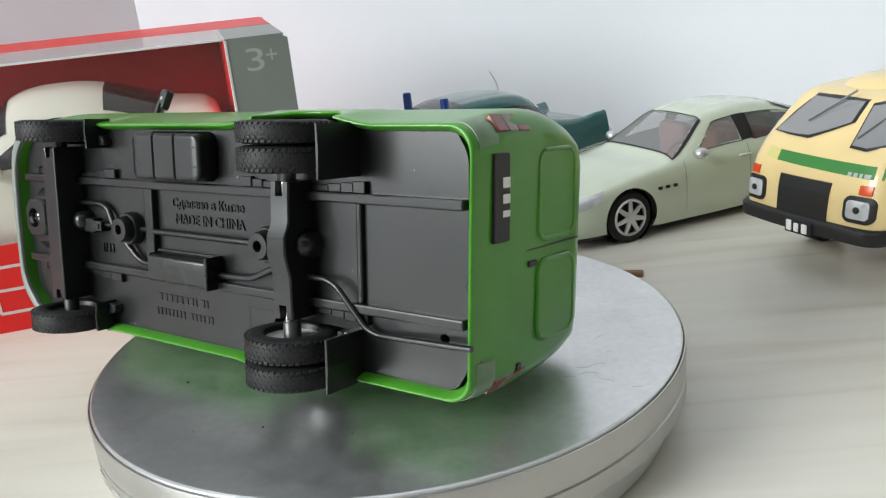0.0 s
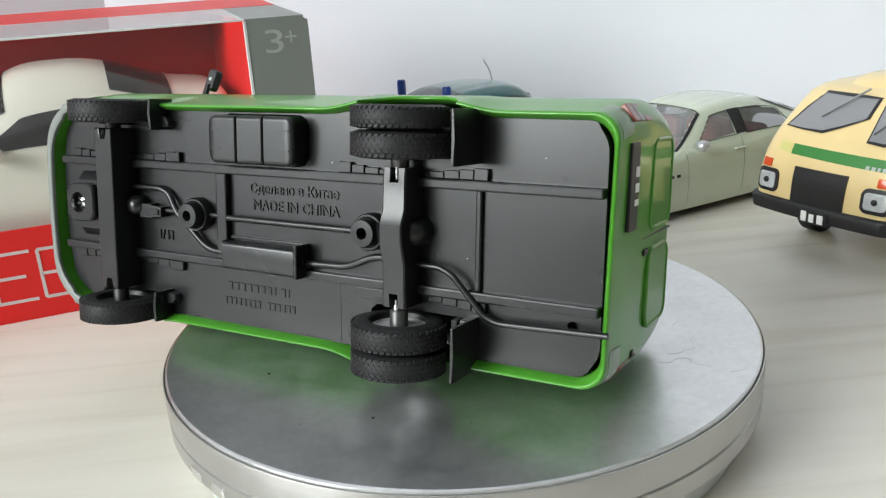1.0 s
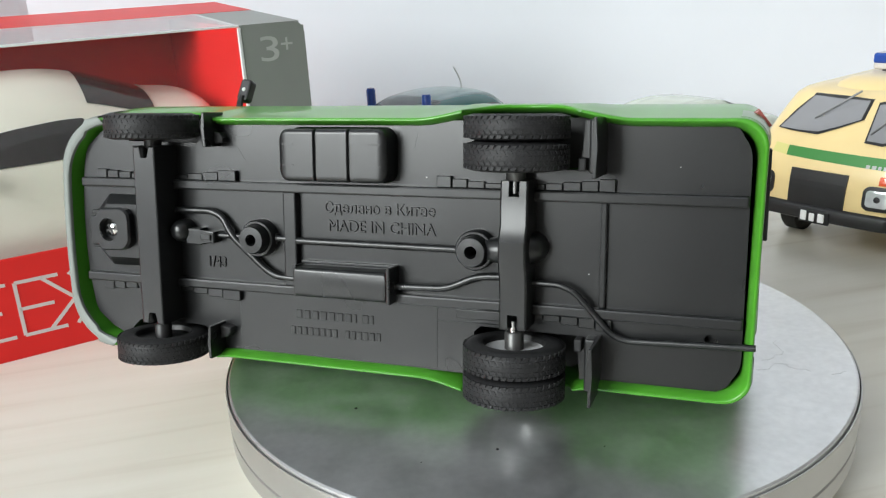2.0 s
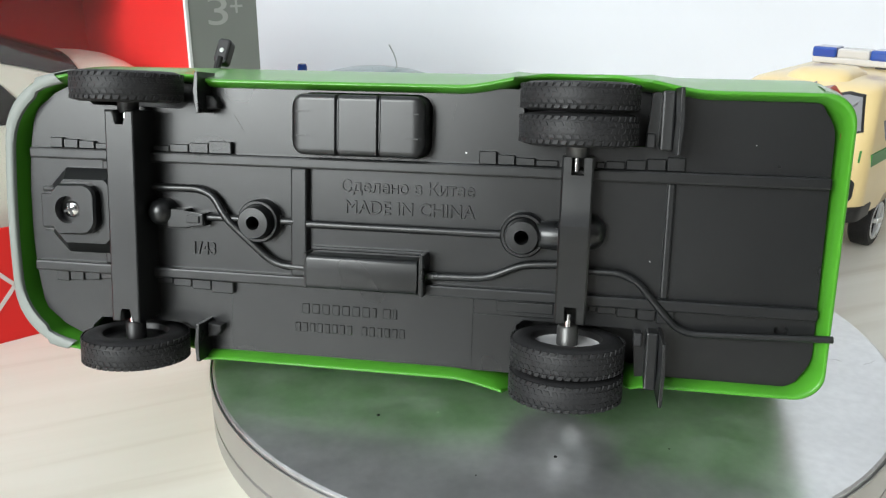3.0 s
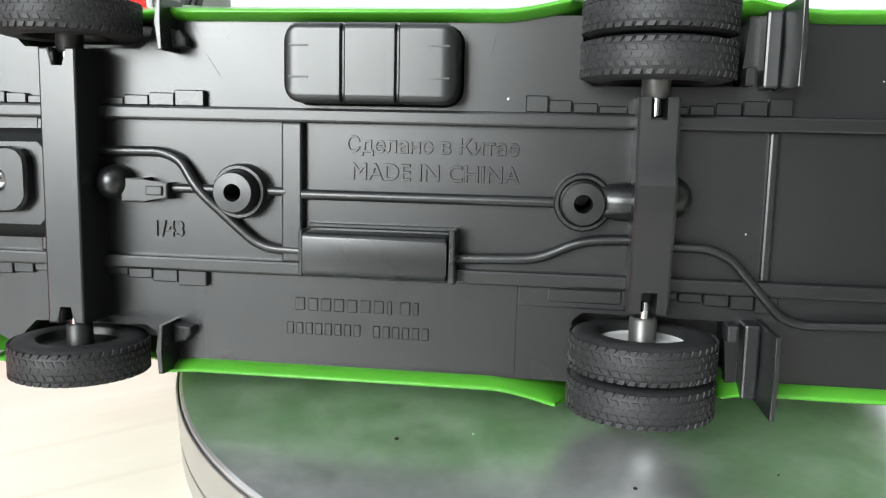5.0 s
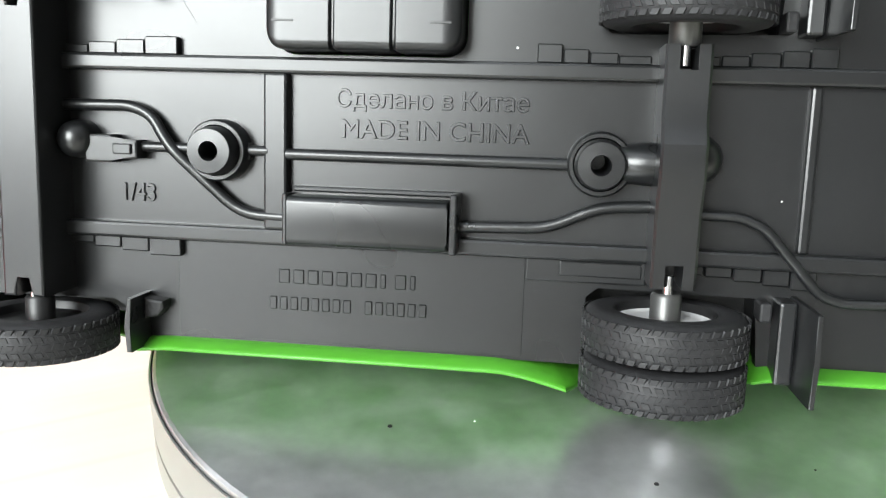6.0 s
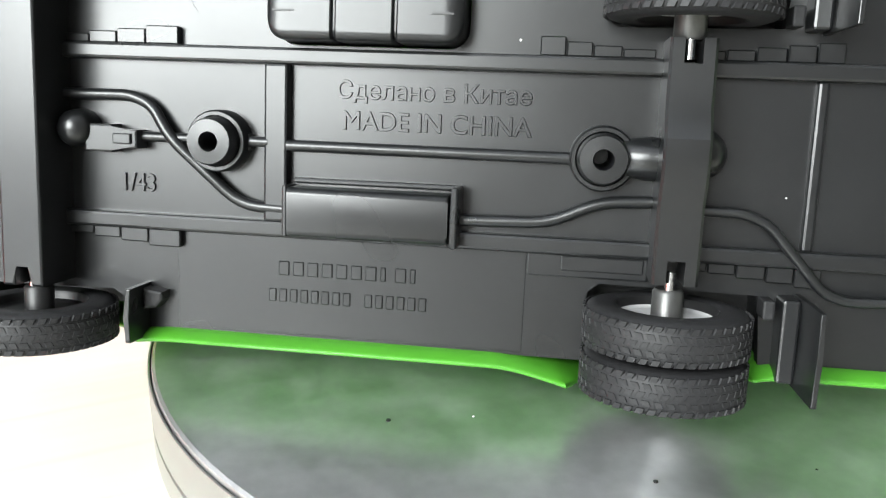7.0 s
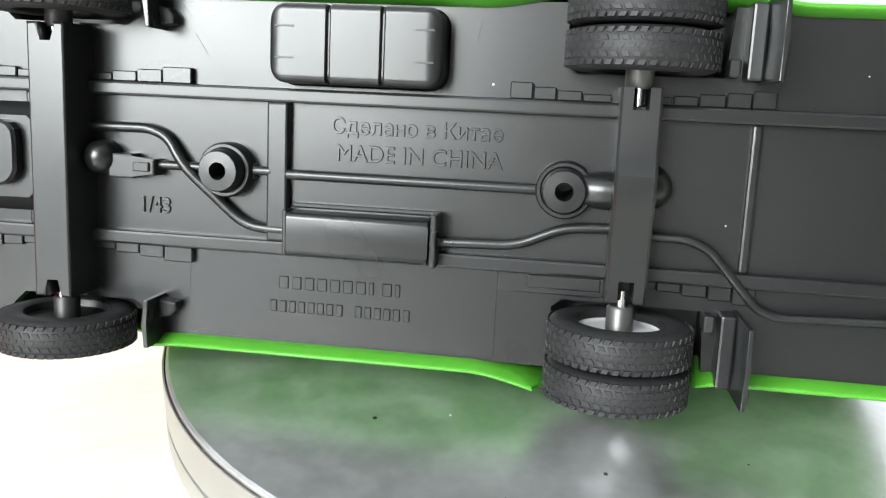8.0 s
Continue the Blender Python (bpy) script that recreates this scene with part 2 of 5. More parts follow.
rim_metal = mat("rim_metal", (0.47, 0.465, 0.45), 0.30, 0.85, stain=0.06, stain_scale=80, rough_vary=0.04)
turntable = thing("turntable", pose(0.0001, -0.0008, 0), "round brushed metal turntable with a silver rim on the table", "turntable")
part("plate", lathe([(0, 11), (59.45, 11), (59.45, 16.9), (59.35, 17.3), (59.0, 17.5), (0, 17.5)], seg=128), brushed_metal(), turntable, "dull grey metal plate with scuffs", 25)
part("rim", lathe([(55, 7.0), (59.3, 7.0), (59.9, 7.6), (59.9, 10.8), (59.55, 11.0), (59.55, 11.25), (59.9, 11.45), (59.95, 16.5), (59.85, 16.85), (59.66, 16.9), (59.57, 16.6), (59.57, 10.0), (55, 10.0)], seg=128, closed=True), rim_metal, turntable, "shiny silver rim with a groove", 25)
part("base", lathe([(0, 0), (55.5, 0), (56.5, 0.6), (57.4, 4.0), (57.6, 7.2), (0, 7.2)], seg=96), grey_plastic, turntable, "pale grey plastic base", 25)
for a in (214, 221):
    b = box(-1.9, 1.9, -0.45, 0.45, 7.5, 9.6, 0.3)
    part("slot", join(None, b, Matrix.Rotation(radians(a), 4, "Z") @ Matrix.Translation((59.65, 0, 0)) @ Matrix.Rotation(radians(90), 4, "Z")), chrome, turntable, "small bright notch in the rim")


def scuffs():
    """Thin raised scratches and specks of dirt left on the plate."""
    rng = random.Random(5)
    bm = bmesh.new()
    for x, y, n, step, a in ((36, -24, 9, 1.3, -30), (39, -27, 5, 1.0, -70), (41, -12, 4, 0.7, 40), (33, -27, 6, 1.2, 10), (44, -33, 4, 0.8, 60)):
        p = Vector((x, y))
        for i in range(n):
            a += rng.uniform(-55, 55)
            q = p + Vector((math.cos(radians(a)), math.sin(radians(a)))) * step
            d = (q - p).normalized()
            w = Vector((-d.y, d.x)) * rng.uniform(0.03, 0.08)
            prism([p - w, q - w * 0.6, q + w * 0.6, p + w], 17.45, 17.53, bm=bm)
            p = q
    return bm


part("scratch", scuffs(), mat("scratch_dirt", (0.55, 0.55, 0.545), 0.42, 0.75), turntable, "fine dark scratches")
for x, y, r, m in ((-38.0, -16.4, 0.28, "dark"), (-18.9, -36.4, 0.26, "dark"), (-29.3, -19.1, 0.12, "pale"), (-31.0, -36.0, 0.12, "dark"), (-3.0, -41.0, 0.14, "dark")):
    part("speck", lathe([(r, 17.4), (r * 0.9, 17.5 + r * 0.4), (0, 17.5 + r * 0.6)], (x, y, 0), seg=8), dark_plastic if m == "dark" else white_ink, turntable, "tiny %s speck of dust" % m)

# ---- the green van, lying on its side with its underside in view ----
# x runs from its nose to its tail, y to its left side (upwards as it lies), z out of its underside
sleeve_metal = mat("sleeve_metal", (0.085, 0.085, 0.083), 0.36, 0.6, stain=0.1, stain_scale=400)
rim_paint = mat("rim_paint", (0.62, 0.62, 0.62), 0.35, 0.1, stain=0.1, stain_scale=300)
van = thing("toy_van", pose(-0.01590, -0.02043, 0.04473, 79.887, -0.6566, -33.7605), "bright green diecast van lying on its side, black underside showing", "toy van")
XF, XR, WHEEL_R, WHEEL_Z = -60.6, 7.2, 8.35, 3.4


def lerp_table(table, v):
    for (a, p), (b, q) in zip(table, table[1:]):
        if (a - v) * (b - v) <= 0:
            return p + (q - p) * (v - a) / (b - a) if a != b else p
    return table[0][1] if abs(v - table[0][0]) < abs(v - table[-1][0]) else table[-1][1]


BODY_Y = -0.65
VAN_W = [(2.2, 21.9), (0, 22.0), (-4, 22.3), (-10, 22.7), (-16, 22.9), (-22, 22.7), (-27, 22.1), (-30, 21.5), (-33, 20.5), (-35.5, 18.4), (-37, 15.2), (-37.8, 11)]
VAN_FRONT = [(2.2, -83.0), (-3, -83.4), (-10, -83), (-15, -81.5), (-17, -77), (-19, -72), (-34, -57), (-37.8, -50)]
VAN_REAR = [(2.2, 43.1), (-4, 43.3), (-20, 43.2), (-33, 42.8), (-35.5, 42.0), (-37, 40.4), (-37.8, 38)]


def van_edge(x):
    """Height of the lower edge of the side at x: level sills, with an arch over each wheel."""
    z = 2.2
    for xc, r in ((XF, 10.3), (XR, 9.2)):
        if abs(x - xc) < r:
            z = min(z, 3.0 - 0.92 * math.sqrt(r * r - (x - xc) ** 2))
    return z


def flare(x, z, low):
    out = 0.0
    for xc, r, k in ((XF, 14.5, 1.4), (XR, 17.5, 3.0 if low else 2.5)):
        d = abs(x - xc) / r
        if low and xc == XR and x > xc:
            k *= max(0.0, 1 - (x - xc) / 9)
        if d < 1:
            out = max(out, k * (1 - d * d) ** 2)
    return out * min(1.0, max(0.0, (z + 13) / 9))


def van_ring(z, inset=0.0, drop=0.0, sides=96, arc=9):
    w, f, r = lerp_table(VAN_W, z) - inset, lerp_table(VAN_FRONT, z) + inset, lerp_table(VAN_REAR, z) - inset
    rf, rr = (9.5 if z > -16 else 7.0), 4.2
    rf, rr = min(rf, w - 2), min(rr, w - 2)
    plan = []
    for i in range(sides + 1):
        plan.append((r - rr + (f + rf - r + rr) * i / sides, w))
    for i in range(1, arc):
        a = radians(90 + 90 * i / arc)
        plan.append((f + rf + rf * math.cos(a), w - rf + rf * math.sin(a)))
    for i in range(13):
        y = (w - rf) * (1 - 2 * i / 12)
        plan.append((f, y))
    for i in range(1, arc):
        a = radians(180 + 90 * i / arc)
        plan.append((f + rf + rf * math.cos(a), -w + rf + rf * math.sin(a)))
    for i in range(sides + 1):
        plan.append((f + rf + (r - rr - f - rf) * i / sides, -w))
    for i in range(1, arc):
        a = radians(270 + 90 * i / arc)
        plan.append((r - rr + rr * math.cos(a), -w + rr + rr * math.sin(a)))
    for i in range(13):
        plan.append((r, -(w - rr) * (1 - 2 * i / 12)))
    for i in range(1, arc):
        a = radians(90 * i / arc)
        plan.append((r - rr + rr * math.cos(a), w - rr + rr * math.sin(a)))
    out = []
    for x, y in plan:
        zz = z
        x += 1.3 * (y / 22) ** 2 if x < -78 and z > -14 else 0.0
        if abs(y) > 12:
            e = van_edge(x)
            if z > -13:
                zz = e + (z - 2.2) / (-13 - 2.2) * (-13 - e)
            if abs(y) > w - 1.0:
                y += math.copysign(flare(x, zz, y < 0), y)
        if y > 0:
            k = min(1.0, max(0.0, (1.5 - z) / 12)) * min(1.0, max(0.0, (z + 40) / 8))
            y += 1.2 * k * min(1.0, y / (0.8 * w))
        if x > 12:
            k = min(1.0, (x - 12) / 8)
            k *= k * (3 - 2 * k)
            y += 1.15 * k * max(0.0, -y / w) ** 2
            x += 0.35 * k * (y / w + 0.7)
            y -= 1.7 * k * max(0.0, y / w) ** 2 * min(1.0, max(0.0, (-19 - z) / 14)) ** 1.5
        out.append(Vector((x, y + BODY_Y, zz - drop)))
    return out


def van_body():
    bm = bmesh.new()
    levels = [(2.2, 1.6, 8.0), (2.2, 1.25, 1.7), (2.2, 0.9, 0.75), (2.2, 0.66, 0.28), (2.2, 0.54, 0.08), (2.2, 0.43, 0.0), (2.2, 0.28, 0.02), (2.2, 0.15, 0.09), (2.2, 0.05, 0.22), (2.2, 0.0, 0.42)]
    levels += [(z, 0.0, 0.0) for z in (0.8, -0.2, -2, -4, -6.5, -9, -12, -14, -17, -20, -23, -25, -27, -28.5, -30, -31.5, -33, -34.3, -35.5, -36.4, -37, -37.5, -37.8)]
    rings = [[bm.verts.new(p) for p in van_ring(*l)] for l in levels]
    for a, c in zip(rings, rings[1:]):
        n = len(a)
        for i in range(n):
            bm.faces.new((a[i], a[(i + 1) % n], c[(i + 1) % n], c[i]))
    bm.faces.new(rings[-1])
    return bm


part("body", van_body(), green_paint, van, "glossy green painted metal shell", 40)


def front_bumper():
    bm = bmesh.new()
    rows = []
    keep = [i for i, p in enumerate(van_ring(2.2)) if p.x < -72.6]
    for z, inset in ((1.7, 1.4), (2.3, 1.32), (2.5, 1.05), (2.52, 0.2), (2.3, -0.1), (1.8, -0.2), (0, -0.25), (-4, -0.25), (-5.5, -0.1), (-5.7, 0.3)):
        ring = van_ring(min(z, 2.2), inset)
        rows.append([bm.verts.new(ring[i] + Vector((0, 0, z - min(z, 2.2)))) for i in keep])
    for a, c in zip(rows, rows[1:]):
        for i in range(min(len(a), len(c)) - 1):
            bm.faces.new((a[i], a[i + 1], c[i + 1], c[i]))
    return bm


part("front_bumper", front_bumper(), bumper_grey, van, "pale grey plastic front bumper", 50)


def plate_outline():
    w, e = 20.3, 41.5
    pts = [(e, w - 5.2)] + [(e - 5.2 + 5.2 * math.cos(radians(a)), w - 5.2 + 5.2 * math.sin(radians(a))) for a in range(10, 91, 10)]
    pts += [(17.2, w), (16.6, 13.2), (0.6, 13.0), (-0.6, 14.0), (-0.8, w)]
    pts += [(-51.6, w), (-52.3, 17.6), (-53.6, 16.7), (-68.6, 16.9), (-70.2, 18.4), (-70.8, w - 0.3)]
    front = [(-77.8 - 2.6 * math.cos(a * math.pi / 2), (w - 4.0) * math.sin(a * math.pi / 2)) for a in (0.9, 0.8, 0.7, 0.6, 0.5, 0.4, 0.3, 0.2, 0.1)]
    pts = [(x, y + 0.5 if y > 18.5 else y) for x, y in pts]
    half = pts + [(-75.2, w - 1.8)] + front
    return half + [(x, -y - ((0.6 if x < 17 else -0.4) if y > 14 else 0.0)) for x, y in half[::-1]]


def pierced(outer, holes, z0, z1):
    """A flat plate with holes cut through it."""
    bm = bmesh.new()
    edges = []
    for loop in [outer] + holes:
        vs = [bm.verts.new((x, y, z0)) for x, y in loop]
        edges += [bm.edges.new((vs[i], vs[(i + 1) % len(vs)])) for i in range(len(vs))]
    bmesh.ops.triangle_fill(bm, edges=edges, use_beauty=True)
    r = bmesh.ops.extrude_face_region(bm, geom=list(bm.faces))
    for v in [g for g in r["geom"] if isinstance(g, bmesh.types.BMVert)]:
        v.co.z = z1
    return bm


POST_HOLES = [[(x + 1.5 * math.cos(a * math.pi / 10), 1.5 * math.sin(a * math.pi / 10)) for a in range(20)] for x in (-40.5, 0.0)]
DRAIN = [(37.0 + 0.95 * math.cos(a * math.pi / 10), -12.0 + 0.75 * math.sin(a * math.pi / 10)) for a in range(20)]
TANK_GROOVE = rounded(-34.55, -14.05, 10.35, 19.7, 2.2, 8)
part("drain_backing", box(34.5, 39.5, -14.5, -9.5, -3.2, -2.4), dark_plastic, van)
part("underbody", pierced(plate_outline(), [DRAIN, TANK_GROOVE] + POST_HOLES, -1.6, 0.0), black_plastic, van, "matt black plastic chassis plate")
for y0, y1 in ((13, 21.2), (-21.2, -13)):
    part("wheel_housing", box(-71.5, -49.5, y0, y1, -12, -9.5), dark_plastic, van)
    for x in (-72.3, -49.3, -1.6, 17.6):
        part("housing_wall", box(x, x + 0.8, min(y0, y1) + 0.2, max(y0, y1) - 0.2, -9.8, -1.7), dark_plastic, van)
    part("wheel_housing", box(-2.5, 18, y0, y1, -12, -9.0), dark_plastic, van)

for s in (1, -1):
    part("frame_rail", box(-79.3, 41.45, 9.15 * s - 0.85, 9.15 * s + 0.85, -0.5, 1.5, 0.32), black_plastic, van)
    # spring leaves: blocks in a row beside the rail, wider towards the free ends
    for bounds, out in (((-76.0, -73.6, -71.0, -68.2, -64.6), (12.0, 11.8, 11.6, 11.3)), ((-58.6, -55.5, -52.25, -48.9, -45.1), (11.3, 11.6, 11.9, 12.25)),
                        ((-6.9, -4.25, -1.6, 1.3, 4.6), (12.25, 11.8, 11.5, 11.25)), ((9.9, 11.2, 14.0, 16.9, 19.6, 22.2), (11.3, 11.45, 11.75, 12.0, 12.3))):
        if s < 0 and bounds[0] == -6.9:
            continue
        for x0, x1, y in zip(bounds, bounds[1:], out):
            h = 0.6 + 0.35 * (y - 11.2)
            part("spring_leaf", box(x0 + 0.06, x1 - 0.06, min(10.0 * s, (y - 0.35) * s), max(10.0 * s, (y - 0.35) * s), -0.4, h, 0.12, 1), black_plastic, van)
# one leaf pack lost its steps in the mould
part("spring_strip", box(-7.0, 5.4, -12.45, -10.0, -0.4, 0.62, 0.18, 2), black_plastic, van, "smeared moulded strip")
part("spring_strip", box(-3.5, 4.9, -11.75, -10.2, -0.2, 0.84, 0.14, 2), black_plastic, van)
part("pressed_panel", prism(rounded(-45.8, -7.1, -21.0, -10.2, 0.2, 2), -0.2, 0.05, 0.04, 1), black_plastic, van)
part("cross_member", box(-35.5, -32.9, -8.35, 8.35, -0.5, 1.35, 0.3), black_plastic, van)
part("cross_member", box(20.0, 21.1, -8.35, 8.35, -0.4, 0.9, 0.3), black_plastic, van)
part("cross_member", box(-67, -64, -8.35, 8.35, -0.4, 0.9, 0.3), black_plastic, van)
part("drive_shaft", tube([(-49.5, 0.1, 0.9), (-43.3, 0.1, 0.9)], 0.55, 12), black_plastic, van, "", 40)
part("drive_shaft", tube([(-37.7, 0.1, 0.9), (-35, 0.1, 0.9)], 0.55, 12), black_plastic, van, "", 40)
part("drive_shaft", tube([(-33, -0.15, 0.9), (-2.8, -0.15, 0.9)], 0.62, 12), black_plastic, van, "", 40)
for x in (-40.5, 0.0):
    post = part("mounting_post", lathe([(3.35, -0.3), (3.3, 1.9), (3.1, 2.2), (2.75, 2.2), (2.62, 1.7), (2.5, 3.7), (2.3, 4.1), (1.05, 4.15), (0.95, 3.9), (0.95, -7.0), (0, -7.0)], (x, 0, 0), seg=36), black_plastic, van, "round hollow screw post", 40)
    part("post_collar", box(x + 2.5, x + 3.5, -0.9, 0.9, -0.3, 1.1, 0.2), black_plastic, van)
# gearbox end and its bracket behind the front axle
part("gearbox", lathe([(0, 3.6), (0.8, 3.5), (1.5, 3.1), (1.95, 2.3), (2.1, 1.2), (2.1, -0.5)], (-56.6, 0.7, 0), seg=28), black_plastic, van, "", 60)
part("gearbox_bracket", prism([(-55.4, 1.3), (-52.3, 1.3), (-52.3, 0.8), (-49.3, 0.8), (-49.3, -1.2), (-52.3, -1.2), (-52.3, -1.7), (-55.4, -1.7)], -0.3, 2.3, 0.25), black_plastic, van)
part("gearbox_bracket", box(-52.0, -49.9, -0.75, 0.4, 2.0, 2.6, 0.15), black_plastic, van)
# exhaust line
part("exhaust_pipe", tube([(-60, 4.4, 0.9), (-50.6, 4.5, 0.9), (-48.2, 3.5, 0.9), (-46.0, 0.1, 1.4), (-38.2, -6.8, 0.9), (-32.5, -7.0, 0.9)], 0.62, 12, bend=2.2), black_plastic, van, "", 40)
part("exhaust_pipe", tube([(-15, -7.1, 1.0), (-5.0, -6.8, 1.0), (0.2, -4.4, 1.0), (6.5, -4.1, 1.0)], 0.62, 12, bend=2.0), black_plastic, van, "", 40)
part("exhaust_pipe", tube([(8, -4.7, 1.7), (14.0, -4.7, 1.9), (16.5, -5.7, 2.0), (22.3, -12.2, 1.5), (24.6, -13.0, 1.4), (43.4, -12.2, 2.2)], 0.52, 12, bend=1.0), black_plastic, van, "long tail pipe bent round the axle", 40)
TURN = Matrix(((0, 0, 1, 0), (1, 0, 0, 0), (0, 1, 0, 0), (0, 0, 0, 1)))
part("muffler", prism(rounded(-9.6, -4.4, -1.0, 3.5, (0.7, 0.8, 0.2, 0.2), 6), -32.2, -15.2, 0.3, m=TURN), black_plastic, van, "round-backed black silencer", 35)
part("muffler_bracket", box(-14.9, -14.1, -9.8, -3.5, -0.5, 4.0, 0.25), black_plastic, van)
part("muffler_bracket", box(-32.9, -32.3, -9.7, -4.2, -0.5, 3.0, 0.2), black_plastic, van)
part("muffler_bracket", box(-32.3, -14.5, -4.1, -3.5, -0.5, 1.0, 0.2), black_plastic, van)
# fuel tank with rounded ends and two pressed grooves
def tank_body(x0, x1, y0, y1, h, r, b):
    """Sections across the tank from end to end: drawn in at the ends, dipped at the grooves."""
    st = [(x0 + r - r * math.cos(a), r - r * math.sin(a), h - b + b * math.sin(a)) for a in [k * math.pi / 16 for k in range(9)]]
    for g in (x0 + 6.95, x0 + 13.2):
        st += [(st[-1][0] + 0.12, 0.0, h), (g - 0.46, 0.0, h), (g - 0.34, 0.0, h), (g - 0.16, 0.1, h - 0.2), (g - 0.12, 0.25, h - 0.5), (g + 0.12, 0.25, h - 0.5), (g + 0.16, 0.1, h - 0.2), (g + 0.34, 0.0, h)]
    st += [(st[-1][0] + 0.12, 0.0, h), (x1 - r - 0.12, 0.0, h)]
    st += [(x1 - r + r * math.sin(a), r - r * math.cos(a), h - b + b * math.cos(a)) for a in [k * math.pi / 16 for k in range(9)]]
    bm = bmesh.new()
    rows = []
    for x, e, z in st:
        arc = [(b - b * math.cos(a), z - b + b * math.sin(a)) for a in [k * math.pi / 10 for k in range(6)]] + [(b + 0.12, z)]
        sec = [(y0 + e, -1.8)] + [(y0 + e + u, v) for u, v in arc] + [(y1 - e - u, v) for u, v in arc[::-1]] + [(y1 - e, -1.8)]
        rows.append([bm.verts.new((x, y, v)) for y, v in sec])
    for a, c in zip(rows, rows[1:]):
        for k in range(len(a) - 1):
            bm.faces.new((a[k], a[k + 1], c[k + 1], c[k]))
    bm.faces.new(rows[0]), bm.faces.new(rows[-1][::-1])
    return bm


tank = part("fuel_tank", tank_body(-34.3, -14.3, 10.6, 19.45, 4.4, 1.8, 0.8), black_plastic, van, "ribbed black fuel tank with rounded corners", 45)
for x0, x1 in ((-33.5, -31.3), (-17.4, -15.2)):
    for y in (13.4, 16.9):
        part("tank_strap", box(x0, x1, y - 0.1, y + 0.1, 4.2, 4.5), dark_plastic, tank)
# screw boss in front of the front axle


def frustum(points, z0, z1, z2, mid, k):
    """A block with upright sides to z1 and sloping ones to z2, drawn in by k about mid."""
    bm = bmesh.new()
    rows = [[bm.verts.new((x, y, z)) for x, y in points] for z in (z0, z1)]
    rows.append([bm.verts.new((mid[0] + (x - mid[0]) * k, mid[1] + (y - mid[1]) * k, z2)) for x, y in points])
    n = len(points)
    for a, c in zip(rows, rows[1:]):
        for i in range(n):
            bm.faces.new((a[i], a[(i + 1) % n], c[(i + 1) % n], c[i]))
    bm.faces.new(rows[0][::-1]), bm.faces.new(rows[-1])
    return bm


nose = part("nose_block", frustum([(-76.0, 3.9), (-73.2, 6.9), (-64, 7.0), (-61, 4), (-61, -3.6), (-64, -6.6), (-73.2, -6.7), (-76.0, -3.8)], -0.4, 0.9, 3.0, (-70, 0.5), 0.74), black_plastic, van, "eight-sided raised block with a screw hole")


def screw_pad():
    bm = bmesh.new()
    outer = [(-74.0, 3.0), (-72.6, 4.6), (-67.4, 4.8), (-66.2, 3.4), (-66.2, -1.8), (-67.6, -3.2), (-72.6, -3.4), (-74.0, -1.8)]
    cx, cy, r, n = -70.9, 0.6, 2.15, 32
    ring = [(cx + r * math.cos(2 * math.pi * i / n), cy + r * math.sin(2 * math.pi * i / n)) for i in range(n)]
    out = []
    for x, y in ring:
        d = Vector((x - cx, y - cy)).normalized()
        best = 9.0
        for (x0, y0), (x1, y1) in zip(outer, outer[1:] + outer[:1]):
            e = Vector((x1 - x0, y1 - y0))
            den = d.x * e.y - d.y * e.x
            if abs(den) > 1e-6:
                s = ((x0 - cx) * e.y - (y0 - cy) * e.x) / den
                u = ((x0 - cx) * d.y - (y0 - cy) * d.x) / den
                if s > 0 and -0.01 <= u <= 1.01:
                    best = min(best, s)
        out.append((cx + d.x * best, cy + d.y * best))
    rows = [[bm.verts.new((*p, 1.2)) for p in out], [bm.verts.new((*p, 4.2)) for p in out], [bm.verts.new((cx + (p[0] - cx) * 0.93, cy + (p[1] - cy) * 0.93, 4.6)) for p in out],
            [bm.verts.new((*p, 4.6)) for p in ring], [bm.verts.new((*p, 3.02)) for p in ring]]
    for a, c in zip(rows, rows[1:]):
        for i in range(n):
            bm.faces.new((a[i], a[(i + 1) % n], c[(i + 1) % n], c[i]))
    bm.faces.new(rows[-1])
    return bm


part("screw_pad", screw_pad(), black_plastic, nose, "", 30)
part("screw", lathe([(0, 3.9), (0.9, 3.8), (1.35, 3.4), (1.35, 2.6)], (-70.9, 0.6, 0), seg=24), chrome, nose, "shiny cross-head screw", 40)
for a in (20, 110):
    b = box(-1.0, 1.0, -0.2, 0.2, 3.5, 3.96)
    part("screw_slot", join(None, b, Matrix.Translation((-70.9, 0.6, 0)) @ Matrix.Rotation(radians(a), 4, "Z")), dark_plastic, nose)
for y0, y1 in ((3.1, 3.9), (-2.6, 2.8), (-3.3, -2.8)):
    part("nose_step", box(-76.7, -74.4, y0, y1, -0.3, 2.2 if y1 - y0 < 1 else 2.8, 0.25), black_plastic, nose)


def beam(x0, x1, y1, top, name):
    """An axle beam with a slot cut in each end for the pin."""
    xm, s = (x0 + x1) / 2, 0.95
    pts = []
    for sy in (1, -1):
        side = [(x1, sy * y1), (xm + s, sy * y1), (xm + s, sy * (y1 - 2.4)), (xm - s, sy * (y1 - 2.4)), (xm - s, sy * y1), (x0, sy * y1)]
        pts += side if sy > 0 else side[::-1]
    return part(name, prism(pts, -0.5, top, 0.28), black_plastic, van, "tall square-sided black axle beam")


beam(XF - 2.35, XF + 2.35, 16.3, 6.2, "front_axle")


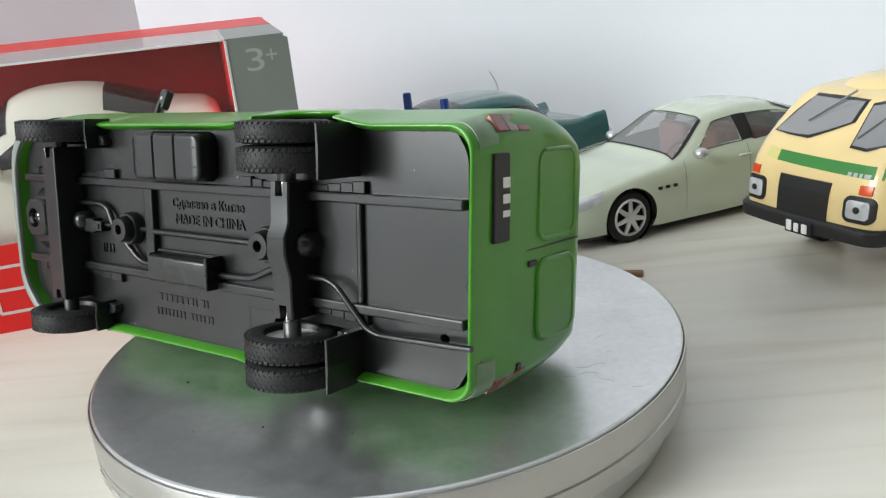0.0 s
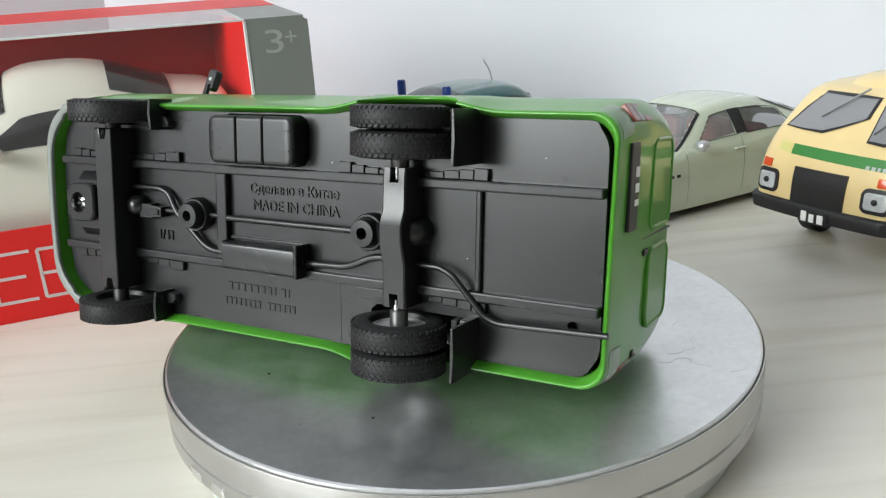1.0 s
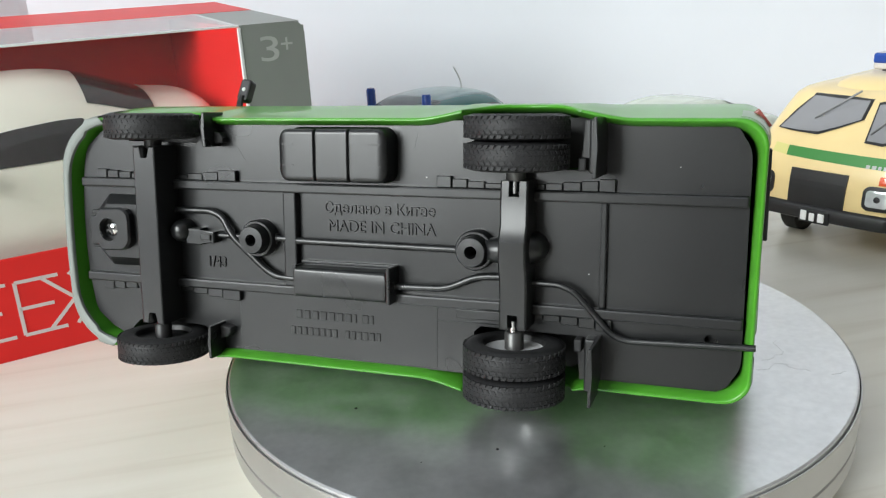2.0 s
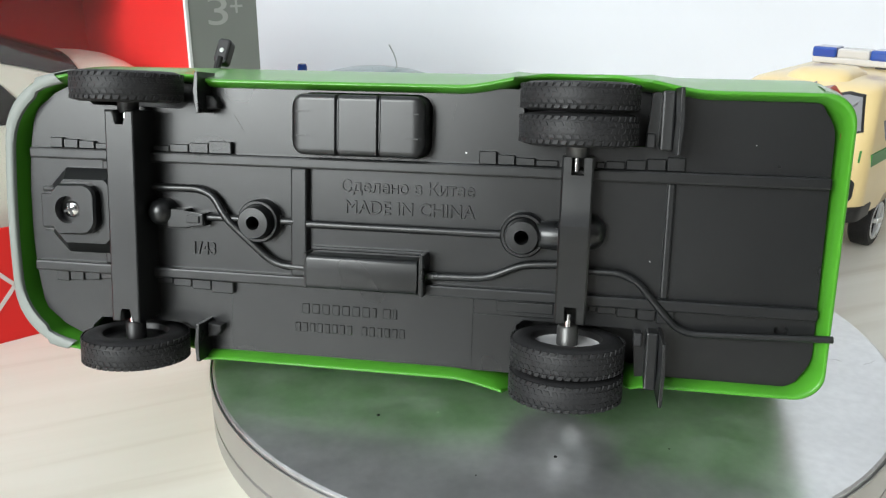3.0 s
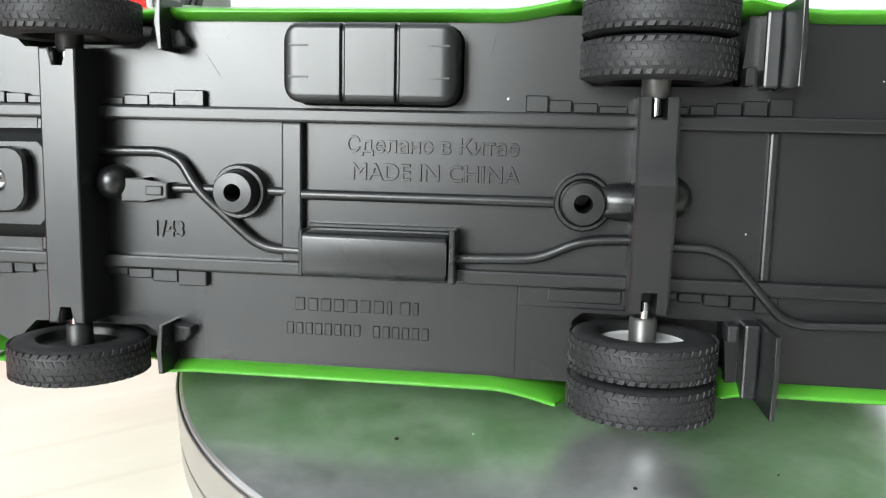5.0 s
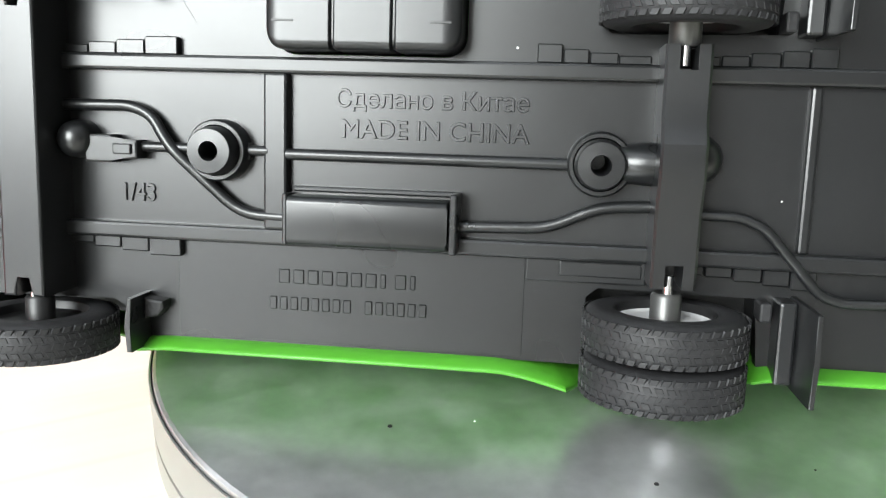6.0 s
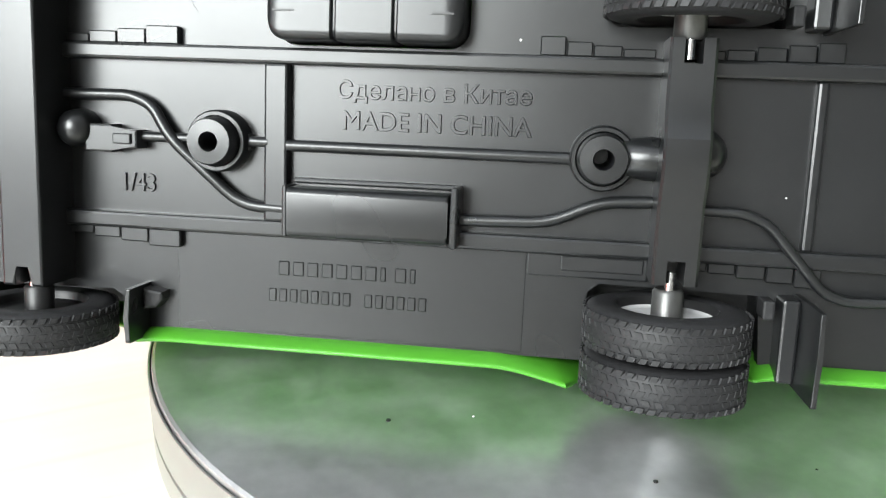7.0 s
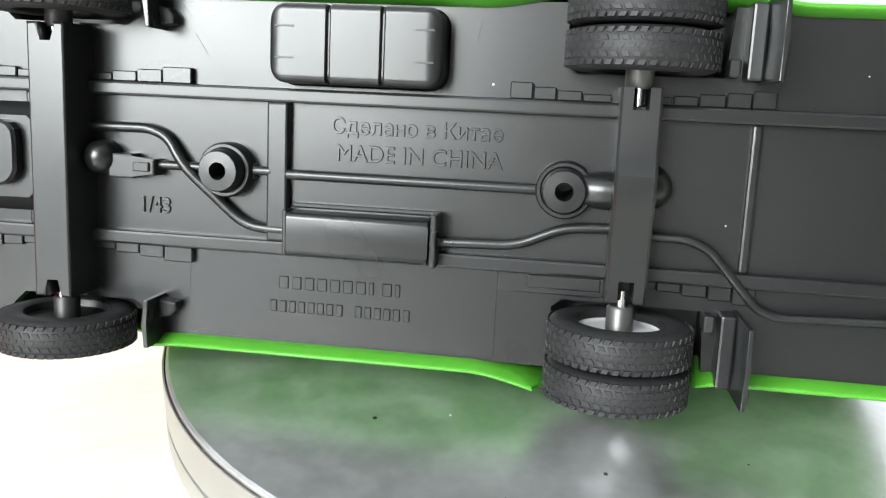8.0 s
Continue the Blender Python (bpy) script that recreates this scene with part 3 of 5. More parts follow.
def cranked_beam(x0, x1):
    """The rear axle beam: a strap with a hump over the differential and a slot in each end."""
    xm, w = (x0 + x1) / 2, 0.85
    tops = [(11.7, 5.5), (9.3, 5.7), (4.9, 5.8), (2.4, 6.95), (-0.6, 6.95), (-4.4, 5.85), (-9.3, 5.75), (-11.7, 5.6)]
    bm = bmesh.new()
    xs = (x0, x0 + 0.28, xm - w, xm + w, x1 - 0.28, x1)
    hi = [[bm.verts.new((x, y, z - (0.26 if i in (0, 5) else 0.0))) for y, z in tops] for i, x in enumerate(xs)]
    lo = [[bm.verts.new((x, y, -0.5)) for y, z in tops] for x in xs]
    m = len(tops) - 1
    gone = {(2, 0), (2, m - 1)}
    for i in range(5):
        for k in range(m):
            if (i, k) not in gone:
                bm.faces.new((hi[i][k], hi[i + 1][k], hi[i + 1][k + 1], hi[i][k + 1]))
        for k in (0, m):
            slot = (2, 0) if k == 0 else (2, m - 1)
            kk = (1 if k == 0 else m - 1) if (i, slot[1]) in gone else k
            bm.faces.new((hi[i][kk], hi[i + 1][kk], lo[i + 1][kk], lo[i][kk]))
    for i in (0, 5):
        for k in range(m):
            bm.faces.new((hi[i][k], hi[i][k + 1], lo[i][k + 1], lo[i][k]))
    for i in (2, 3):
        for k in (0, m - 1):
            bm.faces.new((hi[i][k], hi[i][k + 1], lo[i][k + 1], lo[i][k]))
    return bm


part("rear_axle", cranked_beam(XR - 1.95, XR + 2.45), black_plastic, van, "black axle beam with a hump over the differential", 24)
part("differential", lathe([(0, 4.3), (1.0, 4.15), (1.9, 3.6), (2.5, 2.4), (2.6, -0.5)], (9.3, 0.9, 0), seg=28), black_plastic, van, "", 60)
part("differential", lathe([(1.3, -2.2), (1.9, -1.4), (2.2, 1.2), (2.2, 2.4)], (3.4, 0.2, 1.3), (1, 0, 0), seg=24), black_plastic, van, "", 40)


def tyre(y0, y1):
    """A tyre on the y axis; the tread is blocks in four slanted rows."""
    w = y1 - y0
    prof = [(5.0, 0.25), (5.3, 0.0), (6.9, 0.0), (7.7, 0.25), (8.12, 0.75), (8.2, w / 2), (8.12, w - 0.75), (7.7, w - 0.25), (6.9, w), (5.3, w), (5.0, w - 0.25)]
    return lathe(prof, (0, y0, 0), (0, 1, 0), seg=56, closed=True)


def tread(y0, y1):
    bm = bmesh.new()
    w = y1 - y0
    n, rows = 46, 5
    for j in range(rows):
        c = y0 + w * (0.14 + 0.18 * j)
        for i in range(n):
            a0 = 2 * math.pi * (i + 0.5 * (j % 2)) / n
            skew = 0.018 if j % 2 else -0.018
            vs = []
            for da, dy in ((-0.052 - skew, -0.36), (0.052 - skew, -0.36), (0.052 + skew, 0.36), (-0.052 + skew, 0.36)):
                for r in (8.05, 8.235):
                    k = 1.0 if r < 8.2 else 0.8
                    a = a0 + da * k
                    vs.append(bm.verts.new((r * math.cos(a), c + dy * k * w / 5.0, r * math.sin(a))))
            lo, hi = vs[0::2], vs[1::2]
            bm.faces.new(hi)
            for q in range(4):
                bm.faces.new((lo[q], lo[(q + 1) % 4], hi[(q + 1) % 4], hi[q]))
    return bm


def van_wheel(x, s, spans):
    hub = new("wheel")
    hub.parent = van
    hub.matrix_local = pose(x * MM, 0, WHEEL_Z * MM)
    front = len(spans) == 1
    for a, b in spans:
        y0, y1 = (a, b) if s > 0 else (-b, -a)
        part("tyre", tyre(y0, y1), rubber, hub, "worn black rubber tyre with blocky tread", 40)
        part("tread", tread(y0, y1), rubber, hub)
    a, b = spans[0][0], spans[-1][1]
    lo, hi = (a, b) if s > 0 else (-b, -a)
    inner, outer = (lo, hi) if s > 0 else (hi, lo)
    d = 1 if s > 0 else -1
    part("rim_barrel", lathe([(5.3, 0.3), (5.05, 0.15), (4.85, 0.6), (4.7, 1.3), (3.9, 1.5)], (0, inner, 0), (0, d, 0), seg=36), dark_plastic, hub, "black inner wheel barrel", 40)
    part("rim", lathe([(4.75, 1.0), (4.4, 1.2), (3.2, 1.1), (1.4, 1.15), (0, 1.15)], (0, inner, 0), (0, d, 0), seg=36), dark_plastic if front else rim_paint, hub, "black wheel disc" if front else "silver painted wheel disc", 40)
    part("rim", lathe([(5.25, 0.2), (4.7, 0.5), (4.5, 1.0), (2.2, 1.1), (1.7, 0.4), (0, 0.3)], (0, outer, 0), (0, -d, 0), seg=36), silver, hub, "silver painted wheel rim", 40)
    part("axle_stub", lathe([(0, 0), (1.55, 0), (1.55, (b - a) * 0.5 + 1.4), (1.3, (b - a) * 0.5 + 1.7), (0, (b - a) * 0.5 + 1.7)], (0, inner + d * (b - a) * 0.5, 0), (0, -d, 0), seg=24), dark_plastic if front else sleeve_metal, hub, "", 40)
    part("axle_pin", lathe([(0, 0), (0.5, 0.05), (0.52, 5.0), (0, 5.0)], (0, inner - d * 3.6, 0.8), (0, d, 0), seg=16), chrome, hub, "bare metal axle pin", 40)


for s in (1, -1):
    low = 0.0 if s > 0 else 0.8
    van_wheel(XF, s, ((17.5 + low, 22.1 + low),))
    van_wheel(XR, s, ((13.3 + low, 17.7 + low), (18.0 + low, (21.9 if s > 0 else 22.4) + low)))
    # mud flaps: a thin sheet across the van, held by a short bracket
    x = -49.0 if s > 0 else -49.7
    part("mud_flap", prism([(x, 16.2 * s), (x - 0.3, 19.4 * s), (x - 0.1, 22.2 * s), (x + 0.5, 22.2 * s), (x + 0.3, 19.4 * s), (x + 0.55, 16.2 * s)], -1.0, 4.7, 0.12), black_plastic, van, "thin black plastic mud flap")
    part("flap_bracket", prism([(-49.2, 16.6 * s), (-49.2, 19.0 * s), (-47.6, 18.7 * s), (-46.9, 17.8 * s), (-46.9, 16.9 * s)], -0.5, 1.9, 0.3), rubber, van)
    # rear flap: a tall thin sheet that stands on a low ridged block
    y, tall = (21.4, 9.9) if s > 0 else (21.7, 9.2)
    part("mud_flap", prism([(20.05, 12.7 * s), (20.15, 17.0 * s), (20.0, y * s), (20.5, y * s), (20.65, 17.2 * s), (20.55, 12.7 * s)], -1.0, tall, 0.12), black_plastic, van, "tall thin black plastic mud flap")
    part("flap_bracket", box(18.35, 20.1, 12.9 if s > 0 else 0.3 - y, y - 0.3 if s > 0 else -12.9, -1.2, 2.9, 0.3), black_plastic, van, "low black block that holds the flap")
    part("flap_bracket", box(16.6, 17.8, 13.2 * s if s > 0 else -15.2, 15.2 if s > 0 else -13.2, -0.5, 2.4, 0.25), rubber, van)
    # door mirror: the upper one sticks out, the one underneath is folded against the door
    out = 26.6 if s > 0 else 22.9
    m = part("door_mirror", tube([(-56.3, 21.0 * s, -17.5), (-56.3, (out - 2.6) * s, -18.6), (-56.1, (out - 1.0) * s, -19.2)], 0.65, 8), dark_plastic, van, "black door mirror", 40)
    b = prism(rounded(-1.25, 1.25, -2.3, 2.3, 0.7, 4), -1.3, 0.6, 0.4)
    part("mirror_head", join(None, b, Matrix.Translation((-55.9, out * s, -20.2)) @ Matrix.Rotation(radians(-20 if s > 0 else -78), 4, "X") @ Matrix.Rotation(radians(-8), 4, "Z")), dark_plastic, m, "rounded black mirror housing")
    part("mirror_bolt", join(None, lathe([(0, 0.75), (0.4, 0.72), (0.45, 0.5)], seg=12), Matrix.Translation((-55.9, out * s, -20.2)) @ Matrix.Rotation(radians(-20 if s > 0 else -78), 4, "X")), grey_plastic, m)

# raised moulded writing on the chassis plate
part("moulded_writing", lettering("Сделано в Китае", -27.9, -7.3, 4.55, 7.0, -0.1, 0.36), black_plastic, van, "raised lettering")
part("moulded_writing", lettering("MADE IN CHINA", -27.2, -7.2, 1.7, 3.8, -0.1, 0.37), black_plastic, van, "raised lettering")
part("moulded_writing", lettering("1/43", -52.1, -48.3, -6.05, -3.95, -0.1, 0.38), black_plastic, van, "raised scale figures")

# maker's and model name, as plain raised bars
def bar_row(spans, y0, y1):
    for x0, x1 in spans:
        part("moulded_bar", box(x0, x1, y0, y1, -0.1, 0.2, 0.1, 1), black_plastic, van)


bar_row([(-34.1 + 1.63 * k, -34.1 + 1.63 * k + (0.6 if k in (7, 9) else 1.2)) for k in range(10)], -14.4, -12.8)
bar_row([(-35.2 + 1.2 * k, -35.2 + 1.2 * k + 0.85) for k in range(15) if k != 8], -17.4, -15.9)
part("dust_speck", lathe([(0.15, -0.1), (0.13, 0.06), (0, 0.1)], (-8.9, 11.5, 0), seg=8), white_ink, van, "tiny white speck of dust")
for x, y, r in ((18.3, -3.1, 0.10), (31.5, 14.0, 0.08)):
    part("dust_speck", lathe([(r, -0.1), (r * 0.9, 0.05), (0, 0.1)], (x, y, 0), seg=8), white_ink, van)
for pts in (((-10.5, 18.6), (-11.0, 16.2)), ((-45.0, 16.0), (-43.4, 13.6)), ((-18.5, -15.2), (-16.9, -17.6))):
    part("scratch", tube([(*pts[0], 0.0), (*pts[1], 0.0)], 0.035, 6), mat("scratch_grey", (0.03, 0.03, 0.03), 0.5), van)
# the tail: doors, plate, lamps
R = 43.1
corner_grey = mat("corner_grey", (0.125, 0.228, 0.105), 0.34, coat=0.4, stain=0.12, stain_scale=150, bump=0.05)
dim_red = mat("dim_red_lens", (0.20, 0.035, 0.022), 0.3, coat=0.2, stain=0.15, stain_scale=300)
dim_white = mat("dim_white_lens", (0.20, 0.17, 0.15), 0.35, coat=0.2, stain=0.15, stain_scale=300)
brown_lens = mat("brown_lens", (0.17, 0.045, 0.018), 0.3, coat=0.4)


def corner_guard(s):
    """A worn grey cap round one rear corner of the body, s: 1 above, -1 below."""
    keep = [i for i, p in enumerate(van_ring(0.0)) if p.x > 38.4 and p.y * s > 14.5]
    keep.sort(key=lambda i: (i + 60) % len(van_ring(0.0)))
    bm = bmesh.new()
    rows = []
    for z, out in ((0.6, -0.3), (0.5, 0.06), (-1.0, 0.14), (-3.0, 0.14), (-4.6, 0.06), (-4.8, -0.3)):
        ring = van_ring(z, -out)
        rows.append([bm.verts.new(ring[i]) for i in keep])
    for a, c in zip(rows, rows[1:]):
        for i in range(len(keep) - 1):
            if (a[i].co - a[i + 1].co).length < 6:
                bm.faces.new((a[i], a[i + 1], c[i + 1], c[i]))
    return bm


for s in (1, -1):
    part("corner_guard", corner_guard(s), corner_grey, van, "worn grey rear corner guard", 50)


def on_tail(y0, y1, z0, z1, r, x0, x1, bevel=0.0):
    """A rounded slab on the tail face; z is the height along the van's own axis."""
    turn = Matrix(((0, 0, 1, 0), (1, 0, 0, 0), (0, 1, 0, 0), (0, 0, 0, 1)))
    return prism(rounded(y0, y1, z0, z1, r, 4), x0, x1, bevel, 2, m=turn)


for y0, y1 in ((1.9, 16.6), (-15.3, -2.0)):
    door = part("rear_door", on_tail(min(y0, y1), max(y0, y1), -30.6, -18.0, 2.2, R - 1.0, R + 0.6, 0.3), green_paint, van, "pressed green panel of a rear door")
    ring = rounded(min(y0, y1) - 0.1, max(y0, y1) + 0.1, -30.7, -17.9, 2.3, 6)
    part("panel_rim", tube([(R + 0.35, y, z) for y, z in ring + ring[:1]], 0.5, 8), green_paint, door, "", 50)
for y0, y1, z0, z1 in ((-0.12, 0.12, -33, -2.0),):
    part("door_gap", box(R - 1.0, R + 0.40, y0 + 0.5, y1 + 0.5, z0, z1), dark_plastic, van, "dark seam between the doors")
plate = part("number_plate", on_tail(3.0, 16.7, -7.6, -3.0, 0.4, R - 0.6, R + 1.1, 0.2), dark_plastic, van, "black plate with white bars")
for y0, y1 in ((11.4, 13.0), (9.0, 10.4), (6.9, 7.9)):
    part("white_bar", box(R + 1.05, R + 1.16, y0, y1, -7.5, -5.4), white_ink, plate)
part("door_handle", on_tail(-2.4, -1.3, -17.3, -14.5, 0.4, R - 0.5, R + 0.7, 0.15), dark_plastic, van, "black door handle")
for s in (1, -1):
    for k, (z0, z1, m) in enumerate(((-7.8, -4.6, dim_red), (-10.7, -7.9, dim_white), (-14.4, -10.8, dim_red))):
        b = prism(rounded(-1.6, 1.6, z0, z1, 0.3, 3), -0.9, 0.16 if s > 0 else 0.3, 0.1, 2, m=Matrix(((0, 0, 1, 0), (1, 0, 0, 0), (0, 1, 0, 0), (0, 0, 0, 1))))
        part("tail_lamp", join(None, b, Matrix.Translation((R - (0.2 if s > 0 else 0.85), (21.9 if s > 0 else -19.6) + BODY_Y, 0)) @ Matrix.Rotation(radians(38 * s), 4, "Z")), m, van, "red and white tail lamp")
    part("reflector", on_tail(*((15.0, 18.0) if s > 0 else (-17.6, -14.5)), -1.7, -0.4, 0.3, R - 0.8, R + 0.12, 0.05), brown_lens, van, "small dark red-brown reflector")
part("lock", on_tail(-19.2, -17.9, -12.6, -11.4, 0.2, R - 0.6, R + 0.35), dark_plastic, van)
part("sill_burr", prism([(-51.4, -22.7), (-50.9, -21.6), (-50.3, -21.5), (-50.3, -22.0), (-48.2, -22.1), (-48.0, -22.4), (-50.6, -22.9)], 0.2, 0.9, 0.1), white_ink, van, "bare pale end of the sill")

# ---- cars in the background ----
def body_surface(stations, nu, nv):
    """A smooth car body through half sections (from the roof's middle to the sill) at places along x. Returns a grid of points and its u, v."""
    xs = [s[0] for s in stations]
    us = np.linspace(0, 1, nu)
    vs = np.linspace(-1, 1, nv)
    grid = np.zeros((nu, nv, 3))
    halves = [[spline(s[1], abs(v)) for v in vs] for s in stations]
    for i, u in enumerate(us):
        x = spline([(a,) for a in xs], u)[0]
        for j, v in enumerate(vs):
            y, z = spline([h[j] for h in halves], u)
            grid[i, j] = (x, math.copysign(max(y, 0), v) if abs(v) > 1e-9 else 0, z)
    return grid


def inside(quad, u, v):
    """Whether (u, v) lies in a four-cornered outline."""
    hit = False
    for (a, b), (c, d) in zip(quad, quad[1:] + quad[:1]):
        if (b > v) != (d > v) and u < (c - a) * (v - b) / (d - b) + a:
            hit = not hit
    return hit


def sheet(grid, lift=0.0, holes=(), bm=None):
    """A mesh over a grid of points, lifted along its normals."""
    b = bmesh.new()
    g = grid.copy()
    du, dv = np.gradient(grid, axis=0), np.gradient(grid, axis=1)
    n = np.cross(du, dv)
    n /= np.linalg.norm(n, axis=2, keepdims=True) + 1e-9
    if n[:, :, 2].mean() < 0 or (abs(n[:, :, 2].mean()) < 0.2 and (n[:, :, 1] * g[:, :, 1]).mean() < 0):
        n = -n
    g = g + n * lift
    vs = [[b.verts.new(p) for p in row] for row in g]
    for i in range(len(vs) - 1):
        for j in range(len(vs[0]) - 1):
            u, v = (i + 0.5) / (len(vs) - 1), (j + 0.5) / (len(vs[0]) - 1) * 2 - 1
            if any(inside(h, u, v) for h in holes):
                continue
            b.faces.new((vs[i][j], vs[i + 1][j], vs[i + 1][j + 1], vs[i][j + 1]))
    return join(bm, b)


def patch(grid, corner_uv, lift, n=10):
    """A pane on a body: four corners in grid fractions (u, v), lifted above the body."""
    nu, nv = grid.shape[:2]
    (a, b), (c, d) = (np.array(corner_uv[0]), np.array(corner_uv[1])), (np.array(corner_uv[2]), np.array(corner_uv[3]))
    out = np.zeros((n, n, 3))
    for i in range(n):
        for j in range(n):
            s, t = i / (n - 1), j / (n - 1)
            u, v = (a * (1 - s) + b * s) * (1 - t) + (d * (1 - s) + c * s) * t
            fu, fv = u * (nu - 1), (v + 1) / 2 * (nv - 1)
            i0, j0 = min(int(fu), nu - 2), min(int(fv), nv - 2)
            p, q = fu - i0, fv - j0
            out[i, j] = (grid[i0, j0] * (1 - p) * (1 - q) + grid[i0 + 1, j0] * p * (1 - q) + grid[i0, j0 + 1] * (1 - p) * q + grid[i0 + 1, j0 + 1] * p * q)
    return sheet(out, lift)


def cut_arches(bm, wheels, r, y_min):
    """Opens round wheel arches in a body's sides."""
    gone = []
    for f in bm.faces:
        c = f.calc_center_median()
        if abs(c.y) > y_min and any(math.hypot(c.x - x, c.z - z) < r for x, z in wheels):
            gone.append(f)
    bmesh.ops.delete(bm, geom=gone, context="FACES")
    for v in bm.verts:
        if v.is_boundary and abs(v.co.y) > y_min:
            for x, z in wheels:
                d = math.hypot(v.co.x - x, v.co.z - z)
                if d < r * 1.3 and v.co.z > 3:
                    v.co.x, v.co.z = x + (v.co.x - x) * r / d, z + (v.co.z - z) * r / d


def spoked_wheel(parent, x, y, z, r, width, side, spokes, name="wheel"):
    """A road wheel: tyre, barrel and a spoked rim on the side that faces out (side: 1 or -1 along y)."""
    hub = new(name)
    hub.parent = parent
    hub.matrix_local = pose(x * MM, y * MM, z * MM)
    part("tyre", lathe([(r * 0.70, 0), (r * 0.74, 0.25), (r * 0.92, 0.2), (r, 0.9), (r, width - 0.6), (r * 0.9, width), (r * 0.5, width)], (0, 0, 0), (0, -side, 0), seg=40), rubber, hub, "black rubber tyre", 40)
    part("rim", lathe([(r * 0.72, 0.1), (r * 0.66, -0.1), (r * 0.62, 0.5), (r * 0.60, 1.6), (r * 0.1, 1.8), (0, 1.8)], (0, 0, 0), (0, -side, 0), seg=40), dark_plastic, hub, "", 40)
    part("rim_ring", lathe([(r * 0.73, 0.15), (r * 0.70, -0.15), (r * 0.63, -0.05), (r * 0.61, 0.6)], (0, 0, 0), (0, -side, 0), seg=40), silver, hub, "silver rim ring", 40)
    for k in range(spokes):
        a = 2 * math.pi * k / spokes + 0.2
        b = prism([(0, -r * 0.11), (r * 0.64, -r * 0.07), (r * 0.64, r * 0.07), (0, r * 0.11)], -0.25, 0.45, 0.1, 1)
        part("spoke", join(None, b, Matrix.Rotation(radians(90 * side), 4, "X") @ Matrix.Rotation(a, 4, "Z")), silver, hub)
    part("hub_cap", lathe([(r * 0.16, 0.3), (r * 0.14, -0.4), (0, -0.5)], (0, 0, 0), (0, -side, 0), seg=20), silver, hub, "", 40)
    return hub


def wheel_well(parent, x, y, z, r, depth, side, low=-99.0):
    """The lining of a wheel arch, left open below the height low."""
    bm = lathe([(r, 0), (r, depth), (0, depth)], (x, y, z), (0, -side, 0), seg=32)
    bmesh.ops.delete(bm, geom=[v for v in bm.verts if v.co.z < low], context="VERTS")
    part("wheel_well", bm, dark_plastic, parent)


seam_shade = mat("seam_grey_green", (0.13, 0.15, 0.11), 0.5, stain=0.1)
pale_green = mat("pale_green_paint", (0.53, 0.585, 0.46), 0.24, coat=0.7, stain=0.03, stain_scale=60)
teal = mat("teal_paint", (0.018, 0.105, 0.105), 0.22, coat=0.7, stain=0.05, stain_scale=60)
cream = mat("cream_yellow_paint", (0.74, 0.565, 0.27), 0.32, coat=0.5, stain=0.04, stain_scale=70)
ivory = mat("ivory_paint", (0.73, 0.71, 0.62), 0.28, coat=0.5, stain=0.02, stain_scale=40)
stripe_green = mat("stripe_green", (0.035, 0.20, 0.035), 0.4, stain=0.06)
tan_trim = mat("red_brown_trim", (0.30, 0.10, 0.07), 0.6, stain=0.1)
blue_lens = mat("blue_lens", (0.015, 0.06, 0.30), 0.12, coat=0.6)
headlamp = mat("headlamp_glass", (0.72, 0.74, 0.76), 0.12, 0.5, coat=0.6, stain=0.1, stain_scale=500)


def glass(name, tint, alpha):
    return mat(name, tint, 0.04, spec=0.7, alpha=alpha)


smoked = glass("smoked_glass", (0.10, 0.10, 0.11), 0.62)
dark_glass = glass("dark_glass", (0.030, 0.030, 0.034), 0.93)

# -- the pale green saloon: x runs from nose to tail, y = -22 is the side towards the turntable
SEDAN = [(-20, [(0, 12.6), (8, 12.6), (13, 12.2), (16, 11.6), (16.8, 9.6), (16.5, 6), (15.5, 4.6)]),
         (-18.3, [(0, 15.2), (8, 15.1), (14, 14.6), (17.8, 13.6), (18.6, 10.5), (18.3, 6), (17.5, 4)]),
         (-10, [(0, 18.2), (8.5, 18.0), (15.5, 17.5), (20.1, 16), (21.2, 12), (21, 7), (20, 4)]),
         (4, [(0, 20.6), (8.5, 20.5), (15.8, 20.1), (20.5, 18.6), (21.8, 14), (21.6, 7.6), (20.5, 3.2)]),
         (17, [(0, 22.2), (8.5, 22.1), (16, 21.7), (20.4, 20.0), (21.8, 15), (21.6, 7.6), (20.5, 3.2)]),
         (27, [(0, 28.0), (8, 27.8), (14.6, 26.6), (20.2, 20.9), (21.8, 15.5), (21.6, 7.6), (20.5, 3.1)]),
         (37, [(0, 32.4), (7, 32.2), (13.5, 30.9), (20.2, 21.5), (21.8, 16), (21.6, 7.5), (20.5, 3)]),
         (49, [(0, 33.6), (7, 33.4), (13.7, 32.0), (20.4, 22.0), (22.0, 16), (21.7, 7.5), (20.5, 3)]),
         (62, [(0, 33.0), (7, 32.8), (13.4, 31.4), (20.6, 22.7), (22.0, 16.5), (21.7, 7.5), (20.5, 3)]),
         (73, [(0, 30.6), (7.5, 30.3), (14, 28.9), (20.4, 23.2), (21.8, 16.5), (21.5, 7.5), (20.5, 3)]),
         (84, [(0, 26.4), (8, 26.2), (15, 25.3), (19.8, 22.8), (21.2, 16.5), (21, 7.8), (20, 3.4)]),
         (94, [(0, 23.8), (8, 23.7), (14.5, 23.1), (18, 21.5), (19.3, 16), (19, 9), (18, 6)]),
         (97, [(0, 20), (7, 20), (13, 19.6), (16, 18), (17, 14), (17, 9), (16, 7)])]


